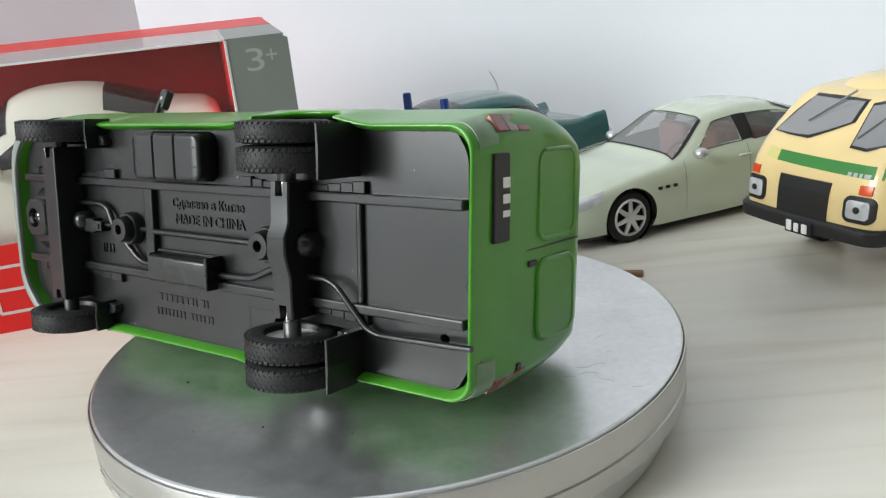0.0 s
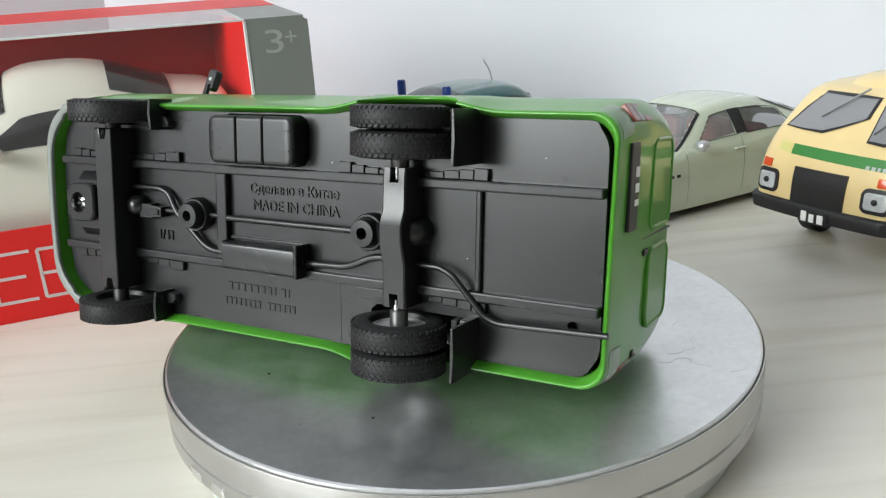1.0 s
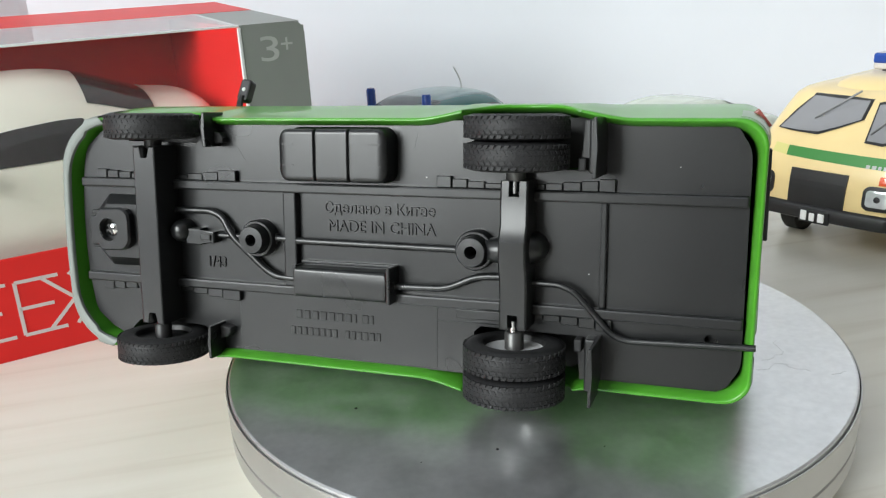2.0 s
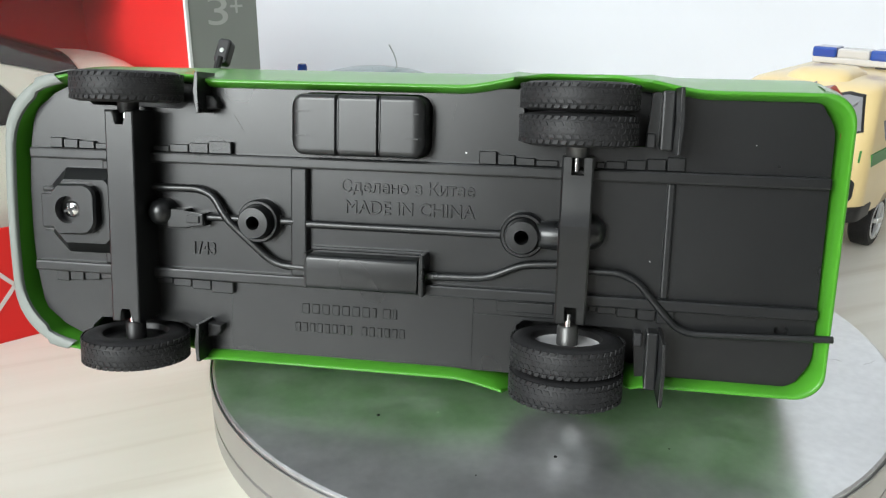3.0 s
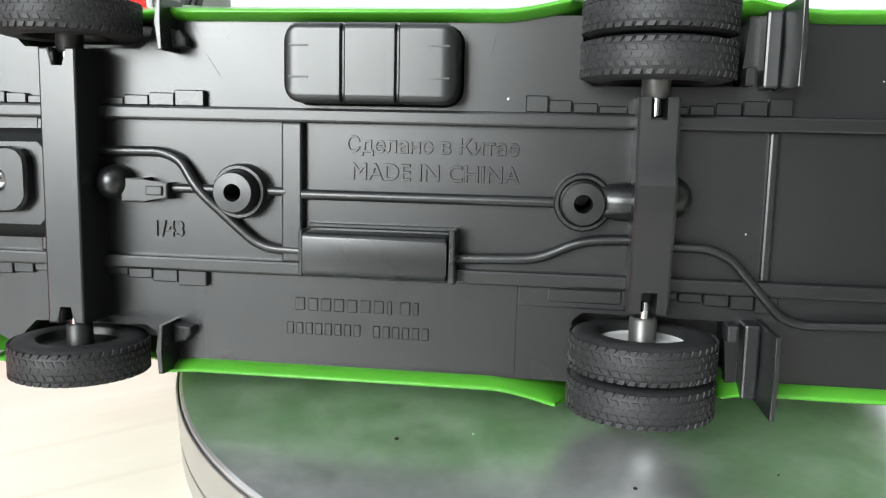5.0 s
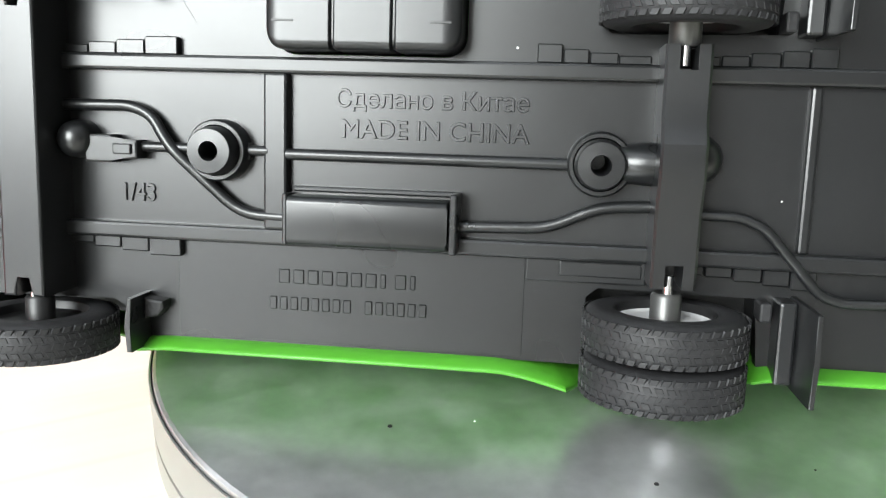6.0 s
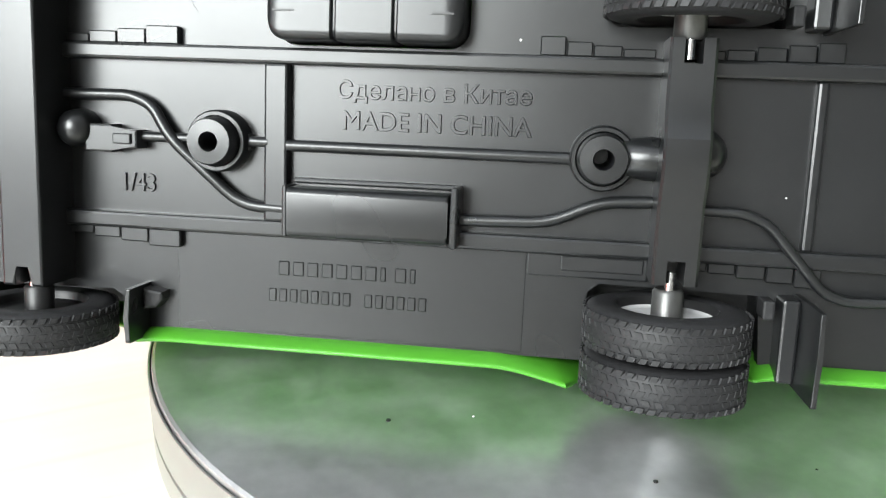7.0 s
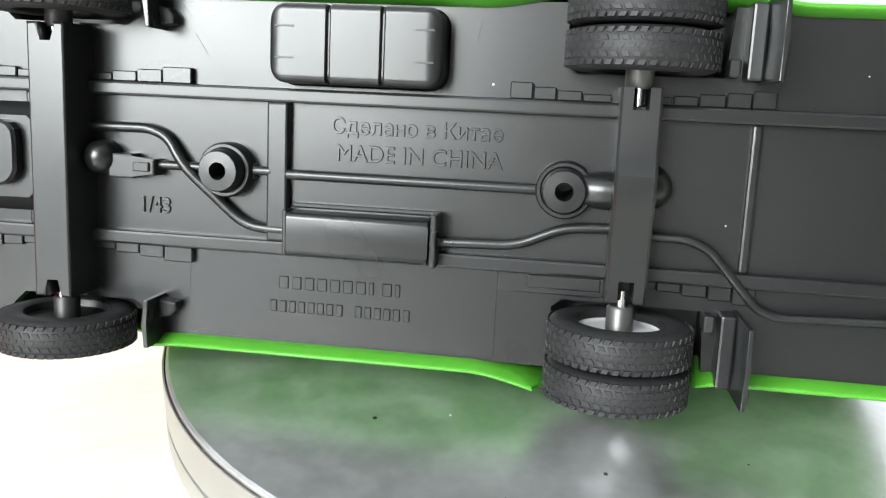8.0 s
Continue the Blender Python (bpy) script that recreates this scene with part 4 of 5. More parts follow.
def sedan_car():
    car = thing("toy_sedan", pose(0.0588, 0.1150, 0, 0, 0, 25.0), "pale green toy saloon with silver spoked wheels on the table", "toy car")
    kx, ky, kz = 1.06, 1.05, 1.10
    grid = body_surface([(x * kx, [(y * ky, z * kz) for y, z in p]) for x, p in SEDAN], 170, 121)
    screen = [(0.355, -0.41), (0.355, 0.41), (0.48, 0.31), (0.48, -0.31)]
    rear = [(0.69, -0.31), (0.69, 0.31), (0.80, 0.39), (0.80, -0.39)]
    front_w = lambda s: [(0.43, 0.465 * s), (0.508, 0.37 * s), (0.56, 0.368 * s), (0.565, 0.473 * s)]
    rear_w = lambda s: [(0.597, 0.476 * s), (0.597, 0.37 * s), (0.715, 0.378 * s), (0.738, 0.495 * s)]
    holes = [screen, rear] + [f(s) for f in (front_w, rear_w) for s in (1, -1)]
    bm = sheet(grid, 0, holes)
    wheels = [(2.2, 8.4), (72 * kx, 8.4)]
    cut_arches(bm, wheels, 9.7, 16)
    part("body", bm, pale_green, car, "glossy pale green bodywork", 50)
    part("floor_pan", box(-17 * kx, 94 * kx, -19, 19, 2.6, 5.4, 0.4), dark_plastic, car)
    for x, z in wheels:
        for s in (1, -1):
            wheel_well(car, x, 20.6 * s, z, 9.6, 7, s)
            spoked_wheel(car, x, 22.0 * s, z, 8.4, 5.4, s, 7)

    def grown(q, k):
        c = np.mean(np.array(q), axis=0)
        return [tuple(c + (np.array(p) - c) * k) for p in q]

    # glass in every opening, with dark rubber edges round it
    def pane(name, q, material, label):
        part(name, patch(grid, q, -0.15, 14), material, car, label)
        a, b = np.array(q), np.array(grown(q, 1.07))
        for i in range(4):
            j = (i + 1) % 4
            part("window_seal", patch(grid, (tuple(a[i]), tuple(a[j]), tuple(b[j]), tuple(b[i])), 0.24, 16), dark_plastic, car)

    pane("windscreen", screen, clear_glass, "clear windscreen with a dark rubber seal")
    pane("rear_window", rear, clear_glass, "clear rear window")
    for s in (1, -1):
        pane("side_window", front_w(s), clear_glass, "clear front door window")
        pane("side_window", rear_w(s), smoked, "tinted rear door window")
        part("pillar", patch(grid, ((0.567, 0.474 * s), (0.562, 0.362 * s), (0.596, 0.362 * s), (0.596, 0.474 * s)), 0.12, 8), dark_plastic, car, "black door pillar")
        part("headlamp", patch(grid, ((0.035, 0.40 * s), (0.19, 0.48 * s), (0.175, 0.60 * s), (0.035, 0.65 * s)), 0.2, 8), headlamp, car, "clear glass headlamp")
        arm = lathe([(0, -2.5), (1.2, -2.2), (1.9, -0.6), (1.9, 1.0), (1.3, 2.0), (0, 2.4)], (0, 0, 0), (0, s, 0), 16)
        part("mirror", join(None, arm, Matrix.Translation((28.6, 24.4 * s, 25.2)) @ Matrix.Diagonal((1.25, 1, 0.95, 1))), silver, car, "bright silver door mirror", 60)
        for k in range(3):
            part("wing_vent", box(12.5 + 3.0 * k, 14.2 + 3.0 * k, 22.4 * s if s > 0 else -23.1, 23.1 if s > 0 else -22.4, 15.6, 16.7, 0.2), dark_plastic, car)
        for u in (0.378, 0.575, 0.735):
            part("door_gap", patch(grid, ((u, 0.49 * s), (u + 0.0014, 0.49 * s), (u + 0.0014, 0.90 * s), (u, 0.90 * s)), 0.06, 24), seam_shade, car)
        part("door_handle", box(46, 51, 22.5 * s if s > 0 else -23.5, 23.5 if s > 0 else -22.5, 20.8, 21.7, 0.4), pale_green, car)
        part("seat_base", box(34, 46, 2 if s > 0 else -17, 17 if s > 0 else -2, 12, 18, 2), tan_trim, car)
        part("seat_back", box(43, 48, 2 if s > 0 else -16, 16 if s > 0 else -2, 14, 29.5, 1.5), tan_trim, car, "red brown seat back")
    part("grille", box(-20.3 * kx, -18.5 * kx, -8, 8, 6.6, 12.4, 0.8), dark_plastic, car, "black oval grille")
    part("rear_seat", box(63, 71, -17, 17, 12, 26, 2), tan_trim, car)
    part("dashboard", box(19, 28, -19, 19, 14, 21.6, 2), tan_trim, car)
    part("steering_wheel", lathe([(3.6, -0.3), (4.0, 0), (3.6, 0.3), (3.3, 0)], (31, -9, 23), (-0.8, 0, 0.6), 24, closed=True), dark_plastic, car)


clear_glass = glass("clear_glass", (0.42, 0.43, 0.44), 0.42)
sedan_car()

# -- the dark green old limousine with two blue beacons
LIMO = [(-43, [(0, 14), (8, 14), (14, 13.6), (18, 13), (19, 11), (18.5, 7), (17, 5)]),
        (-40.5, [(0, 20), (9, 20), (15, 19.6), (19, 19), (20.5, 14), (20, 8), (18, 5)]),
        (-29, [(0, 22.5), (9, 22.3), (15, 22), (20, 21), (21.5, 15), (21, 8), (19, 5)]),
        (-18, [(0, 24), (9, 23.9), (15, 23.5), (20, 22), (21.5, 15), (21, 8), (19, 5)]),
        (-8, [(0, 33), (8, 32.7), (14, 31), (19.5, 22.5), (21.5, 15), (21, 8), (19, 5)]),
        (2, [(0, 37.8), (8, 37.4), (14.2, 35.2), (19.6, 23.5), (21.5, 15), (21, 8), (19, 5)]),
        (16, [(0, 39.0), (8, 38.6), (14.5, 36.4), (19.8, 24), (21.5, 15), (21, 8), (19, 5)]),
        (26, [(0, 38.2), (8, 37.8), (14.2, 35.6), (19.8, 24.6), (21.5, 15), (21, 8), (19, 5)]),
        (32, [(0, 35.0), (8, 34.7), (13.6, 32.6), (19.6, 26.4), (21.5, 16), (21, 8), (19, 5)]),
        (37.5, [(0, 29.0), (8, 28.8), (13, 28.2), (19, 26.9), (21.5, 17), (21, 8), (19, 5)]),
        (46, [(0, 27.0), (8, 27.0), (13.5, 26.6), (18.6, 26.4), (21.3, 17), (20.5, 8), (18.5, 6)]),
        (55, [(0, 25.4), (8, 25.4), (13.5, 25.6), (18.2, 27.9), (20.4, 17), (20, 8), (18, 6)]),
        (57.4, [(0, 21), (8, 21), (13.5, 22), (17.8, 27.4), (20.0, 17), (19.4, 8), (18, 6)]),
        (58.4, [(0, 15), (8, 15), (12, 15), (16, 20), (18, 14), (17, 9), (16, 7)])]


def limousine():
    car = thing("toy_limousine", pose(0.0082, 0.1525, 0, 0, 0, 29.1) @ Matrix.Scale(1.14, 4), "dark teal old toy limousine with tail fins and blue beacons", "toy car")
    grid = body_surface(LIMO, 130, 81)
    bm = sheet(grid)
    wheels = [(-26, 8), (32, 8)]
    cut_arches(bm, wheels, 9.0, 15)
    part("body", bm, teal, car, "glossy dark teal bodywork", 50)
    part("floor_pan", box(-39, 52, -17, 17, 4, 5.4, 0.4), dark_plastic, car)
    for x, z in wheels:
        for s in (1, -1):
            wheel_well(car, x, 19 * s, z, 8.9, 7, s)
            spoked_wheel(car, x, 20.2 * s, z, 8, 5, s, 5)
    # opaque pale colour stands in for the bright reflection on the rear glass
    part("rear_window", patch(grid, ((0.60, -0.34), (0.60, 0.34), (0.685, 0.36), (0.685, -0.36)), 0.15, 12), mat("pale_reflection", (0.50, 0.58, 0.60), 0.15, coat=0.5), car, "rear window with a bright reflection put into its colour")
    part("windscreen", patch(grid, ((0.27, -0.36), (0.27, 0.36), (0.40, 0.28), (0.40, -0.28)), 0.15, 12), smoked, car)
    for s in (1, -1):
        part("side_window", patch(grid, ((0.36, 0.47 * s), (0.42, 0.36 * s), (0.64, 0.36 * s), (0.66, 0.47 * s)), 0.15, 12), dark_glass, car)
        part("chrome_strip", tube([(-40, 21.0 * s, 14.5), (-22, 21.9 * s, 15.2), (20, 21.9 * s, 15.8), (55, 20.7 * s, 17.6)], 0.6, 8), chrome, car, "chrome side strip", 40)
        part("tail_lamp", lathe([(0, 1.6), (1.6, 1.2), (2.3, 0), (2.3, -2.5)], (57.6, 17.4 * s, 20.8), (1, 0, 0), 16), headlamp, car, "chrome ringed lamp", 40)
        beacon = part("beacon", lathe([(1.7, 0), (1.7, 1.0), (1.5, 1.3), (1.5, 6.0), (1.2, 6.8), (0, 7.0)], (-2.5, 13.4 * s, 34.0), seg=20), blue_lens, car, "blue glass beacon", 40)
        part("beacon_foot", lathe([(2.0, -1.2), (2.0, 0.6), (1.7, 0.8)], (-2.5, 13.4 * s, 34.0), seg=20), chrome, beacon, "", 40)
    part("rear_bumper", tube([(50, -21.5, 12), (58, -19.5, 12), (60.5, 0, 12), (58, 19.5, 12), (50, 21.5, 12)], 1.5, 10, bend=5), chrome, car, "chrome bumper", 40)
    part("mirror", lathe([(0, 0.6), (1.2, 0.4), (1.4, -0.4), (0, -0.8)], (-4, -21, 27), (1, 0, 0), 14), chrome, car, "", 60)
    part("antenna", tube([(25.9, 0, 37), (25.6, 0, 40.0), (24.8, 0.3, 42.4), (23.2, 0.8, 45.2)], 0.22, 8, bend=3), silver, car, "thin bent wire antenna", 40)


limousine()

# -- the cream minibus: x runs from its nose backwards
def hull(levels, rf, rr, arc=7, n=16):
    bm = bmesh.new()
    rings = []
    for z, x0, x1, w in levels:
        a, b = min(rf, w - 1), min(rr, w - 1)
        plan = [(x1 - b + (x0 + a - x1 + b) * i / n, w) for i in range(n + 1)]
        plan += [(x0 + a + a * math.cos(radians(90 + 90 * i / arc)), w - a + a * math.sin(radians(90 + 90 * i / arc))) for i in range(1, arc)]
        plan += [(x0 - 0.9 * (1 - (1 - 2 * i / 10) ** 2), (w - a) * (1 - 2 * i / 10)) for i in range(11)]
        plan += [(x0 + a + a * math.cos(radians(180 + 90 * i / arc)), -w + a + a * math.sin(radians(180 + 90 * i / arc))) for i in range(1, arc)]
        plan += [(x0 + a + (x1 - b - x0 - a) * i / n, -w) for i in range(n + 1)]
        plan += [(x1 - b + b * math.cos(radians(270 + 90 * i / arc)), -w + b + b * math.sin(radians(270 + 90 * i / arc))) for i in range(1, arc)]
        plan += [(x1, -(w - b) * (1 - 2 * i / 10)) for i in range(11)]
        plan += [(x1 - b + b * math.cos(radians(90 * i / arc)), w - b + b * math.sin(radians(90 * i / arc))) for i in range(1, arc)]
        rings.append([bm.verts.new((x, y, z)) for x, y in plan])
    for p, q in zip(rings, rings[1:]):
        for i in range(len(p)):
            bm.faces.new((p[i], p[(i + 1) % len(p)], q[(i + 1) % len(p)], q[i]))
    bm.faces.new(rings[0][::-1]), bm.faces.new(rings[-1])
    return bm


BUS_LEVELS = [(13.6, 0.8, 112, 22.6), (14.4, 0.3, 112.5, 23.2), (16, 0.0, 113, 23.5), (20, 0.2, 113, 23.5), (24, 0.6, 113, 23.4), (27, 1.3, 113, 23.2), (30, 2.2, 113, 22.9), (33, 3.7, 112.8, 22.4),
              (35.5, 5.4, 112.5, 22), (39, 8.4, 112, 21.2), (43, 12.1, 111.5, 20.2), (46.3, 15.5, 111, 19.2), (47.7, 18.5, 110, 18), (48.5, 22, 108, 16), (49, 27, 105, 12)]


def nose(y, z):
    """Where the front of the minibus lies at a place across it and a height."""
    x0, w = lerp_table([(l[0], l[1]) for l in BUS_LEVELS], z), lerp_table([(l[0], l[3]) for l in BUS_LEVELS], z)
    a = 6.0
    if abs(y) <= w - a:
        return x0 - 0.9 * (1 - (y / (w - a)) ** 2)
    return x0 + a - math.sqrt(max(a * a - (abs(y) - w + a) ** 2, 0.0))


def on_nose(outline, out, thick, n=9):
    """A slab on the front of the bus over an outline in (y, z), bent to its shape: four sides, or more that are taken fanwise."""
    b = bmesh.new()
    if len(outline) == 4:
        q = [np.array(p, float) for p in outline]
        rows = [[(q[0] * (1 - s) + q[1] * s) * (1 - t) + (q[3] * (1 - s) + q[2] * s) * t for s in np.linspace(0, 1, n)] for t in np.linspace(0, 1, n)]
    else:
        c = np.mean(np.array(outline, float), axis=0)
        ring = outline + outline[:1]
        rows = [[c * (1 - k) + np.array(p) * k for p in ring] for k in np.linspace(0.02, 1, n)]
    lo = [[b.verts.new((nose(y, z) - out + thick, y, z)) for y, z in r] for r in rows]
    hi = [[b.verts.new((nose(y, z) - out, y, z)) for y, z in r] for r in rows]
    for g in (lo, hi):
        for r, s in zip(g, g[1:]):
            for i in range(len(r) - 1):
                b.faces.new((r[i], r[i + 1], s[i + 1], s[i]))
    rim = [(len(rows) - 1, i) for i in range(len(rows[0]))]
    if len(outline) == 4:
        m = n - 1
        rim = [(0, i) for i in range(n)] + [(i, m) for i in range(1, n)] + [(m, i) for i in range(m - 1, -1, -1)] + [(i, 0) for i in range(m - 1, 0, -1)] + [(0, 0)]
    for (i, j), (k, l) in zip(rim, rim[1:]):
        b.faces.new((lo[i][j], lo[k][l], hi[k][l], hi[i][j]))
    bmesh.ops.remove_doubles(b, verts=b.verts, dist=0.001)
    return b


def shrink(outline, d):
    """An outline drawn in by about d all round."""
    c = np.mean(np.array(outline, float), axis=0)
    return [tuple(c + (np.array(p) - c) * (1 - d / (np.linalg.norm(np.array(p) - c) + 1e-6))) for p in outline]


def minibus():
    van_b = thing("toy_minibus", pose(0.1075, 0.0540, 0, 0, 0, 24.1), "cream yellow toy minibus with a green stripe, on the table", "toy minibus")
    shell = hull([(z, *(lerp_table([(l[0], l[k]) for l in BUS_LEVELS], z) for k in (1, 2, 3))) for z in np.arange(13.6, 24, 0.8)] + BUS_LEVELS[4:], 6, 4, n=90)
    cut_arches(shell, [(28, 8), (90, 8)], 9.6, 15)
    part("body", shell, cream, van_b, "cream yellow painted bodywork", 50)
    panes = ([(17.2, 37.4), (14.2, 42.5), (11.2, 46.9), (2.0, 46.9), (-6.6, 46.6), (-6.7, 41.6), (-1.5, 39.2), (4.2, 36.9), (11.0, 37.0)],
             [(-9.6, 36.2), (-8.4, 46.0), (-12.0, 46.9), (-16.4, 46.4), (-19.6, 37.4), (-14.5, 35.8)])
    for q in panes:
        part("window_seal", on_nose(q, 0.5, 0.7, 15), dark_plastic, van_b, "black rubber windscreen seal")
        part("windscreen", on_nose(shrink(q, 0.75), 0.66, 0.3, 15), smoked_dark, van_b, "grey tinted half of the windscreen")
    part("wiper", tube([(nose(7.0, 41) - 1.2, 7.0, 41.0), (nose(-3.4, 46.9) - 2.0, -3.4, 48.9)], 0.30, 8), wiper_grey, van_b, "thin grey wiper arm", 40)
    part("wiper", tube([(nose(-10.5, 38.5) - 1.2, -10.5, 38.5), (nose(-16, 44.5) - 1.4, -15.5, 44.5)], 0.30, 8), wiper_grey, van_b, "thin grey wiper arm", 40)
    for s in (1, -1):
        lamp = part("headlamp", on_nose(rounded(17.3 * s - 4.1, 17.3 * s + 4.1, 18.9, 25.6, 1.9, 5), 0.45, 1.2), dark_plastic, van_b, "square headlamp in a black surround")
        part("lamp_glass", on_nose(rounded(17.2 * s - 3.0, 17.2 * s + 3.0, 20.0, 24.6, 1.0, 4), 0.7, 0.6), headlamp, lamp, "clear ribbed lamp glass")
        part("bulb", lathe([(0, 0.5), (0.8, 0.3), (0.9, 0)], (nose(17 * s, 22) - 0.8, 17.2 * s, 22.3), (-1, 0, 0), 12), dark_plastic, lamp)
        part("indicator", on_nose([(18.4 * s - 1.6, 26.1), (18.4 * s + 1.6, 26.1), (18.4 * s + 1.6, 28.3), (18.4 * s - 1.6, 28.3)], 0.5, 0.9, 4), orange_lens, van_b, "small orange indicator lamp")
    part("grille", on_nose([(-8.4, 15.6), (8.0, 15.6), (8.2, 27.6), (-8.6, 27.6)], 0.55, 1.0), dark_plastic, van_b, "flat black grille panel")
    part("stripe", on_nose([(-21.2, 29.8), (11.2, 30.6), (11.2, 33.3), (-20.9, 32.8)], 0.12, 0.3, 14), stripe_green, van_b, "green painted stripe")
    part("stripe_end", on_nose([(11.4, 30.6), (16.0, 31.2), (15.6, 33.6), (11.4, 33.3)], 0.12, 0.3), mat("pale_olive_paint", (0.60, 0.55, 0.20), 0.4), van_b, "faded end of the stripe")
    for y0, y1 in ((-14.2, -13.0), (-15.9, -14.6), (-17.2, -16.2), (-19.4, -17.6)):
        part("white_bar", on_nose([(y0 + 0.9, 30.0), (y1 + 0.7, 30.0), (y1 + 0.7, 30.9), (y0 + 0.9, 30.9)], 0.2, 0.2, 3), pale_ink, van_b)
    part("bumper", hull([(13.2, -0.2, 14, 22.6), (13.7, -1.2, 14, 23.5), (17.0, -1.5, 14, 23.8), (17.7, -0.9, 14, 23.4)], 5, 2), dark_plastic, van_b, "black plastic bumper", 50)
    plate = part("number_plate", box(-2.8, -1.8, -5.6, 3.4, 12.9, 16.8, 0.3), dark_plastic, van_b, "black plate with white bars")
    for y0, y1, h in ((0.9, 2.7, 16.4), (-1.5, 0.1, 15.9), (-4.4, -2.5, 16.1)):
        part("white_bar", box(-3.1, -2.7, y0, y1, 13.5, h, 0.25), white_ink, plate)
    for x in (28, 90):
        for s in (1, -1):
            wheel_well(van_b, x, 22.8 * s, 8, 9.4, 8, s, 13.4)
            spoked_wheel(van_b, x, 22.4 * s, 8, 8, 6, s, 4)
    # side and roof fittings
    for s in (1, -1):
        for x0, x1 in ((20, 38), (42, 72), (76, 106)):
            part("side_window", prism(rounded(x0, x1, 0, 10.5, 2.0, 4), -0.3, 0.3, 0.1, m=Matrix.Translation((0, 22.5 * s, 33.2)) @ Matrix.Rotation(radians(90 + 15.5 * s), 4, "X")), smoked_dark, van_b, "dark side window")
        part("side_stripe", box(8, 111, 22.6 if s > 0 else -23.1, 23.1 if s > 0 else -22.6, 28.0, 31.6, 0.1), stripe_green, van_b, "green stripe along the side")
    part("roof_hump", hull([(47.5, 20, 44, 10), (49.6, 22, 43, 9), (51.0, 25, 41, 7), (51.4, 28, 38, 4)], 4, 4), cream, van_b, "cream roof hump", 50)
    bar = part("light_bar", box(53, 61, -12.6, 12.6, 49.6, 51.7, 0.6), white_lens, van_b, "white roof light bar")
    for s in (1, -1):
        part("blue_lamp", box(52.8, 61.2, 5.2 if s > 0 else -12.8, 12.8 if s > 0 else -5.2, 51.4, 54.8, 0.8), blue_lens, bar, "blue lamp at the bar's end")
    part("lamp_cover", box(53.2, 60.8, -5.0, 5.0, 51.5, 54.5, 0.7), white_lens, bar, "white lamp cover")
    part("bar_foot", box(54, 60, -10, -7, 48, 50, 0.3), dark_plastic, bar)
    part("bar_foot", box(54, 60, 7, 10, 48, 50, 0.3), dark_plastic, bar)


smoked_dark = glass("smoked_dark_glass", (0.23, 0.23, 0.24), 0.97)
wiper_grey = mat("wiper_grey", (0.16, 0.16, 0.16), 0.4)
minibus()

# -- the red window box with a large ivory car inside
car_glass = glass("car_glass", (0.022, 0.020, 0.021), 0.97)
red_card = mat("red_card", (0.68, 0.018, 0.016), 0.42, spec=0.3, stain=0.05, stain_scale=30)
grey_card = mat("grey_card", (0.235, 0.25, 0.235), 0.45, stain=0.03, stain_scale=60)
hazy_film = glass("hazy_film", (0.75, 0.75, 0.76), 0.45)
clear_film = glass("clear_film", (0.85, 0.85, 0.86), 0.02)
print_white = mat("print_white", (0.60, 0.54, 0.53), 0.5, stain=0.04)
white_card = mat("white_card", (0.74, 0.74, 0.74), 0.5, stain=0.02)


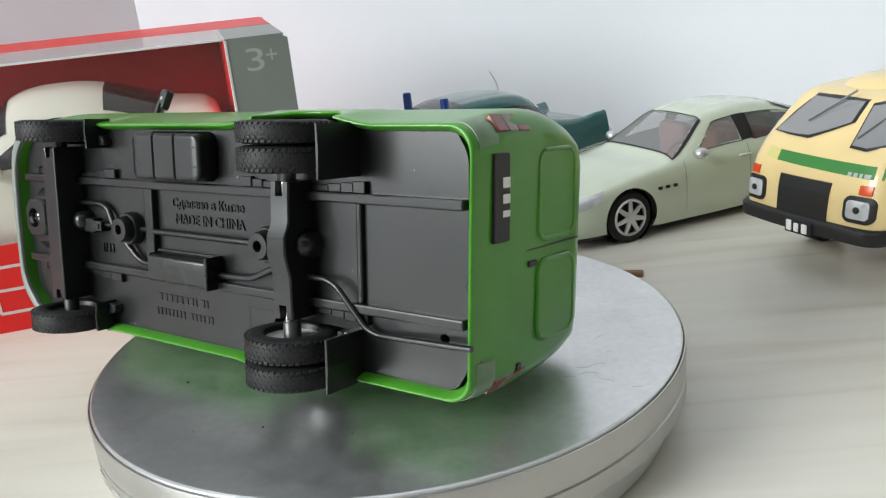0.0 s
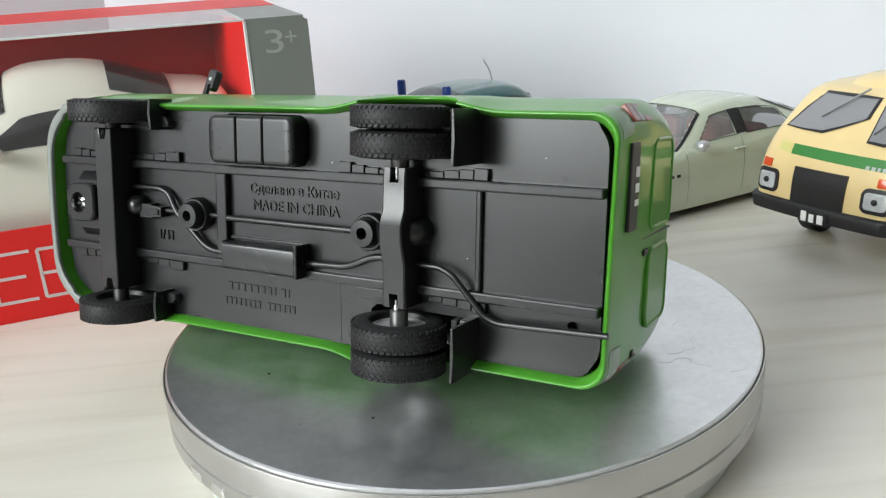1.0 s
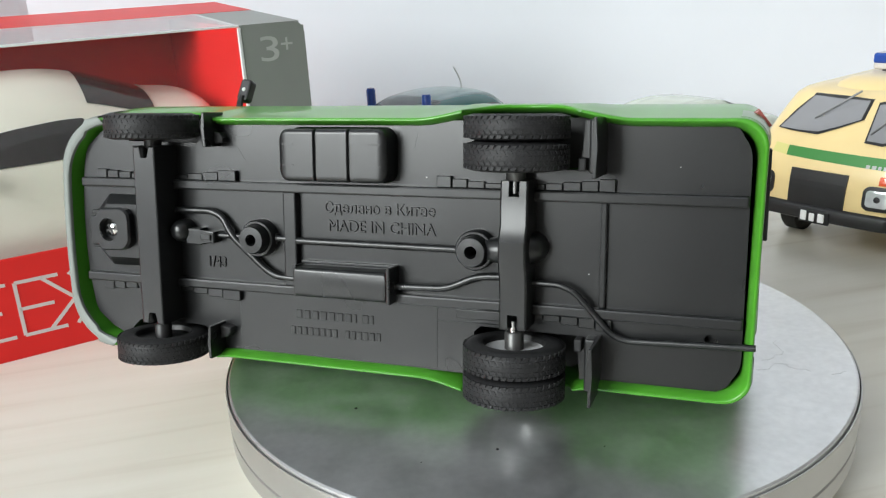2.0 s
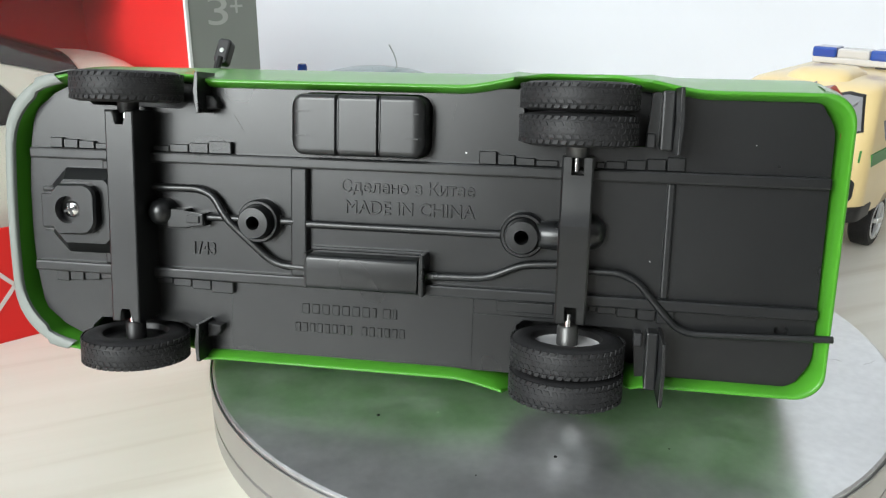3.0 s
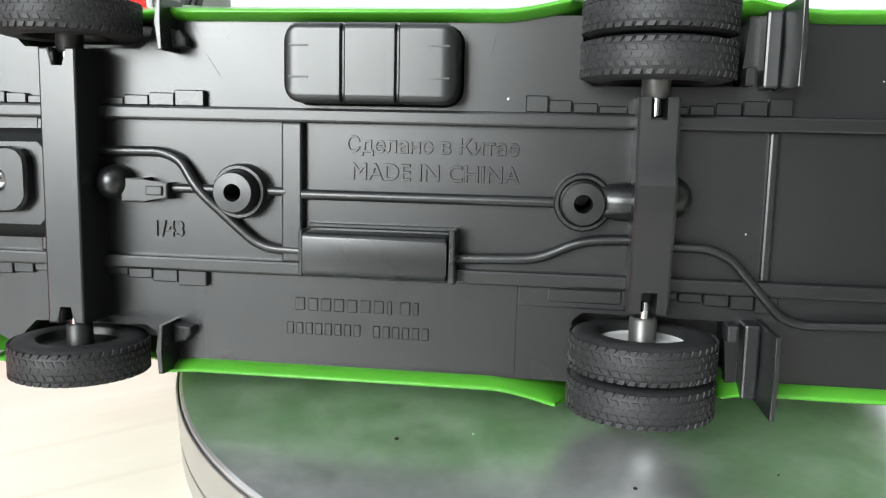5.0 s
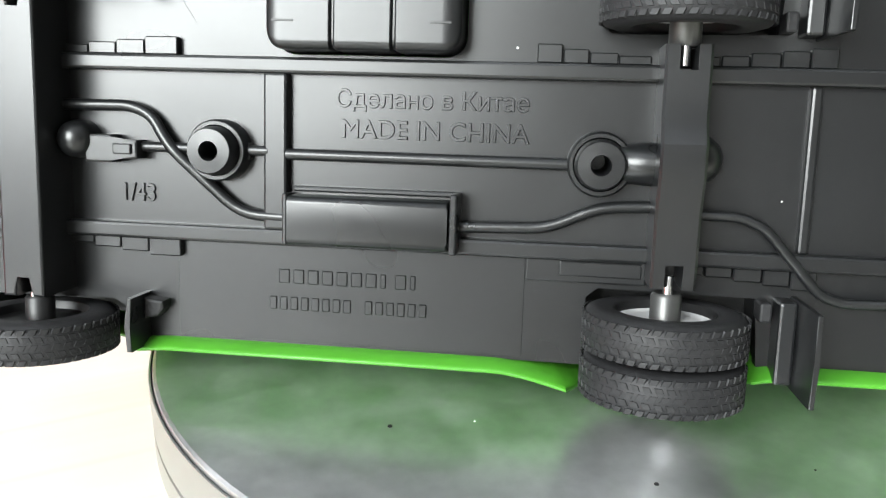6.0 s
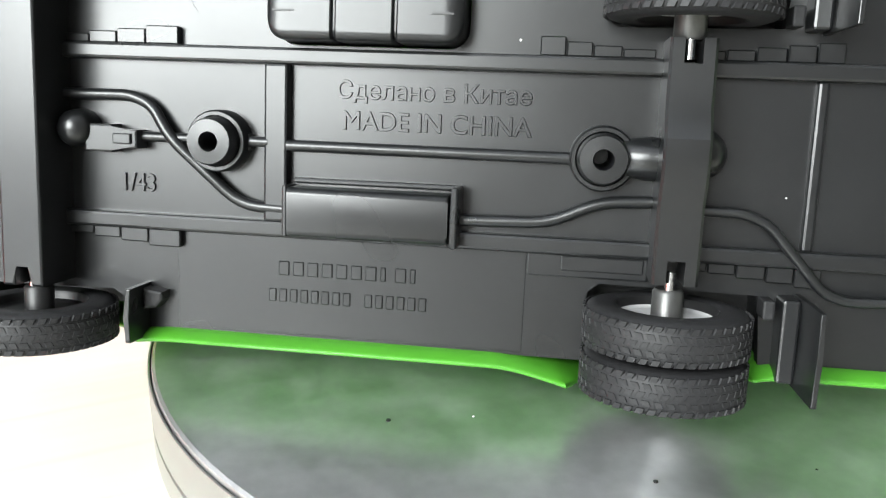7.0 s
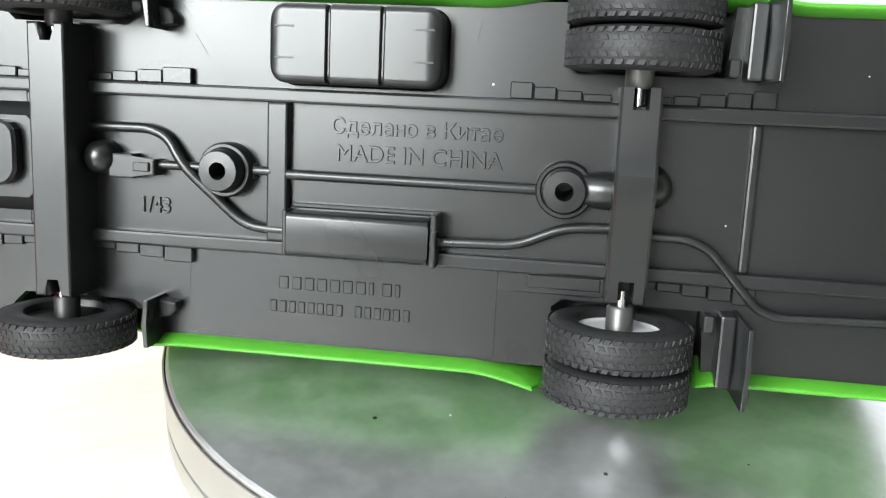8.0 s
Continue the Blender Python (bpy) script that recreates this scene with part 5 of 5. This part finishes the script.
def display_box():
    b = thing("display_box", pose(-0.0466, 0.0875, 0, 0, 0, 17.5), "red cardboard window box with a grey end panel, standing open", "display box")
    x0, x1, d, h, sill = -218.0, 17.0, 74.0, 76.4, 26.4
    part("front_panel", box(x0, -1.2, 0, 0.8, 0, sill, 0.2), red_card, b, "red lower front panel")
    part("grey_panel", prism(rounded(-0.8, x1, 0.0, h, (3.0, 0.3, 0.3, 0.3), 5), -0.8, 0.0, 0.15, m=Matrix.Rotation(radians(90), 4, "X")), grey_card, b, "grey corner panel")
    part("panel_edge", box(-1.6, -0.8, -0.15, 0.9, sill, h - 0.6, 0.1), white_card, b, "white cut edge of the window")
    part("back_panel", box(x0, x1, d - 0.8, d, 0, h + 3.6, 0.2), red_card, b)
    part("side_panel", box(-0.6, 0.2, 0.8, d - 0.8, 0, h - 0.5, 0.1), red_card, b, "red inner side panel")
    part("side_panel", box(x1 - 0.8, x1, 0.2, d - 0.8, 0, h - 1.2, 0.1), grey_card, b)
    part("side_panel", box(x0, x0 + 0.8, 0.8, d - 0.8, 0, h - 0.5, 0.1), red_card, b)
    part("base_panel", box(x0 + 0.8, x1 - 0.8, 0.8, d - 0.8, 0, 8.0, 0.2), white_card, b)
    rise = Matrix(((1, 0, 0, 0), (0, 1, 0, 0), (0, 0.054, 1, 0), (0, 0, 0, 1)))
    film = part("top_film", join(None, box(x0, -1.2, 0.9, 38, h - 0.35, h, 0.1), rise), hazy_film, b, "clear glossy window film along the top edge")
    film.visible_shadow = False
    film = part("window_film", box(x0, -1.7, 0.35, 0.6, sill, h - 0.4), clear_film, b, "clear plastic film in the window")
    film.visible_shadow = False
    part("panel_edge", box(x0, -1.2, -0.1, 0.8, h - 0.5, h + 0.1, 0.1), white_card, b, "pale folded top edge")
    part("top_panel", join(None, box(x0, x1 - 1, 38.05, d - 0.85, h - 0.55, h + 0.05, 0.1), rise), red_card, b, "red top panel")
    part("top_strip", join(None, box(-1.15, x1 - 1.0, 0.85, 38, h - 0.55, h - 0.05, 0.1), rise), grey_card, b)
    # age mark
    m = Matrix.Rotation(radians(90), 4, "X")
    part("age_mark", join(None, lettering("3", 4.0, 9.2, 66.4, 73.0, 0.02, 0.03, None, True), m), pale_ink, b, "pale printed figure")
    part("age_mark", join(None, lettering("+", 9.9, 13.2, 69.0, 72.3, 0.02, 0.03, None, True), m), pale_ink, b, "pale printed sign")
    # big printed mark, as plain outlined shapes
    for xa in (-95, -78, -66):
        for pts in ([(xa, 6), (xa, 20), (xa + 10, 20)], [(xa, 13), (xa + 8, 13)], [(xa, 6), (xa + 10, 6)]):
            for (p, q), (r, s) in zip(pts, pts[1:]):
                dx, dz = (r - p), (s - q)
                n = math.hypot(dx, dz)
                ox, oz = -dz / n * 0.45, dx / n * 0.45
                part("printed_shape", join(None, prism([(p - ox, q - oz), (r - ox, s - oz), (r + ox, s + oz), (p + ox, q + oz)], 0.02, 0.12), m), print_white, b)
    for a, c in (((-53.5, 20), (-47.5, 13)), ((-47.5, 13), (-53.5, 6)), ((-60, 20), (-53.0, 13)), ((-53.0, 13), (-60, 6))):
        dx, dz = c[0] - a[0], c[1] - a[1]
        n = math.hypot(dx, dz)
        ox, oz = -dz / n * 0.45, dx / n * 0.45
        part("printed_shape", join(None, prism([(a[0] - ox, a[1] - oz), (c[0] - ox, c[1] - oz), (c[0] + ox, c[1] + oz), (a[0] + ox, a[1] + oz)], 0.02, 0.12), m), print_white, b)


display_box()


def boxed_car():
    """The ivory car inside the box: nose to the far end, tail to the grey panel."""
    car = thing("boxed_car", pose(-0.0466, 0.0875, 0, 0, 0, 17.5) @ pose(-0.0040, 0.0375, 0.0080, 0, 0, 180), "large ivory white toy car standing inside the window box", "toy car")
    low = [(32, 22), (29.5, 7)]
    st = [(0, [(0, 38), (12, 38), (20, 37), (24, 35), (26.5, 30), (26, 16), (24, 10)]), (3, [(0, 48.5), (12, 48), (19, 46.5), (24.5, 43), (28, 36), (28.5, 18), (27, 8)]),
          (17, [(0, 51.5), (12, 51), (19.5, 49), (25.5, 45), (29.5, 37.5), (31, 22), (29, 7)]), (36, [(0, 58), (11, 57), (19.5, 53.8), (25, 49.5), (30, 38)] + low), (50, [(0, 59.4), (11, 58.4), (20, 54.6), (25.5, 49.2), (30.4, 38)] + low),
          (62, [(0, 57.6), (11, 56.8), (20, 53), (26, 47), (30.6, 38)] + low), (76, [(0, 49), (11, 48.4), (20.5, 46), (27, 41.5), (30.8, 37)] + low), (90, [(0, 41), (12, 40.6), (21, 39), (27.5, 37), (30.8, 34)] + low),
          (130, [(0, 35), (12, 34.8), (21, 34), (27, 31.5), (30.5, 27), (31.5, 18), (29, 7)]), (152, [(0, 22), (10, 22), (18, 21.5), (24, 20), (26, 17), (26, 12), (24, 8)])]
    grid = body_surface(st, 130, 81)
    bm = sheet(grid)
    wheels = [(26, 13.0), (122, 13.0)]
    cut_arches(bm, wheels, 14.4, 22)
    part("body", bm, ivory, car, "ivory white bodywork", 50)
    part("floor_pan", box(6, 146, -26, 26, 6, 9, 0.4), dark_plastic, car)
    for x, z in wheels:
        for s in (1, -1):
            wheel_well(car, x, 28.5 * s, z, 14.3, 10, s)
            spoked_wheel(car, x, 30.6 * s, z, 13.0, 8, s, 6)
    part("rear_window", patch(grid, ((0.33, -0.45), (0.33, 0.45), (0.232, 0.47), (0.232, -0.47)), 0.25, 16), car_glass, car, "dark sloping rear window", 60)
    part("windscreen", patch(grid, ((0.565, -0.46), (0.565, 0.46), (0.77, 0.47), (0.77, -0.47)), 0.25, 14), car_glass, car, "dark windscreen", 60)
    for s in (1, -1):
        part("side_window", patch(grid, ((0.30, 0.655 * s), (0.345, 0.53 * s), (0.535, 0.525 * s), (0.65, 0.655 * s)), 0.25, 16), car_glass, car, "dark side window", 60)
        part("mirror", join(None, lathe([(0, -3.4), (1.8, -3.0), (2.6, -1), (2.6, 1.4), (1.8, 2.6), (0, 3)], (0, 0, 0), (0, s, 0), 16), Matrix.Translation((67.5, 33.5 * s, 38.5)) @ Matrix.Diagonal((1, 1, 0.75, 1))), ivory, car, "ivory door mirror", 60)
        part("tail_lamp", patch(grid, ((0.03, 0.42 * s), (0.03, 0.56 * s), (0.10, 0.56 * s), (0.10, 0.44 * s)), 0.2, 8), red_lens, car, "red tail lamp")


boxed_car()

# a chip of brown wood lying behind the turntable
chip = part("wood_chip", box(-3.2, 3.2, -1.2, 1.2, 0, 1.6, 0.4), mat("brown_wood", (0.25, 0.14, 0.07), 0.6, grain=0.2), None)
chip.matrix_world = pose(0.0640, 0.0655, 0, 0, 0, -14)
tagged(chip, "small brown wooden chip lying on the table", "wood chip")
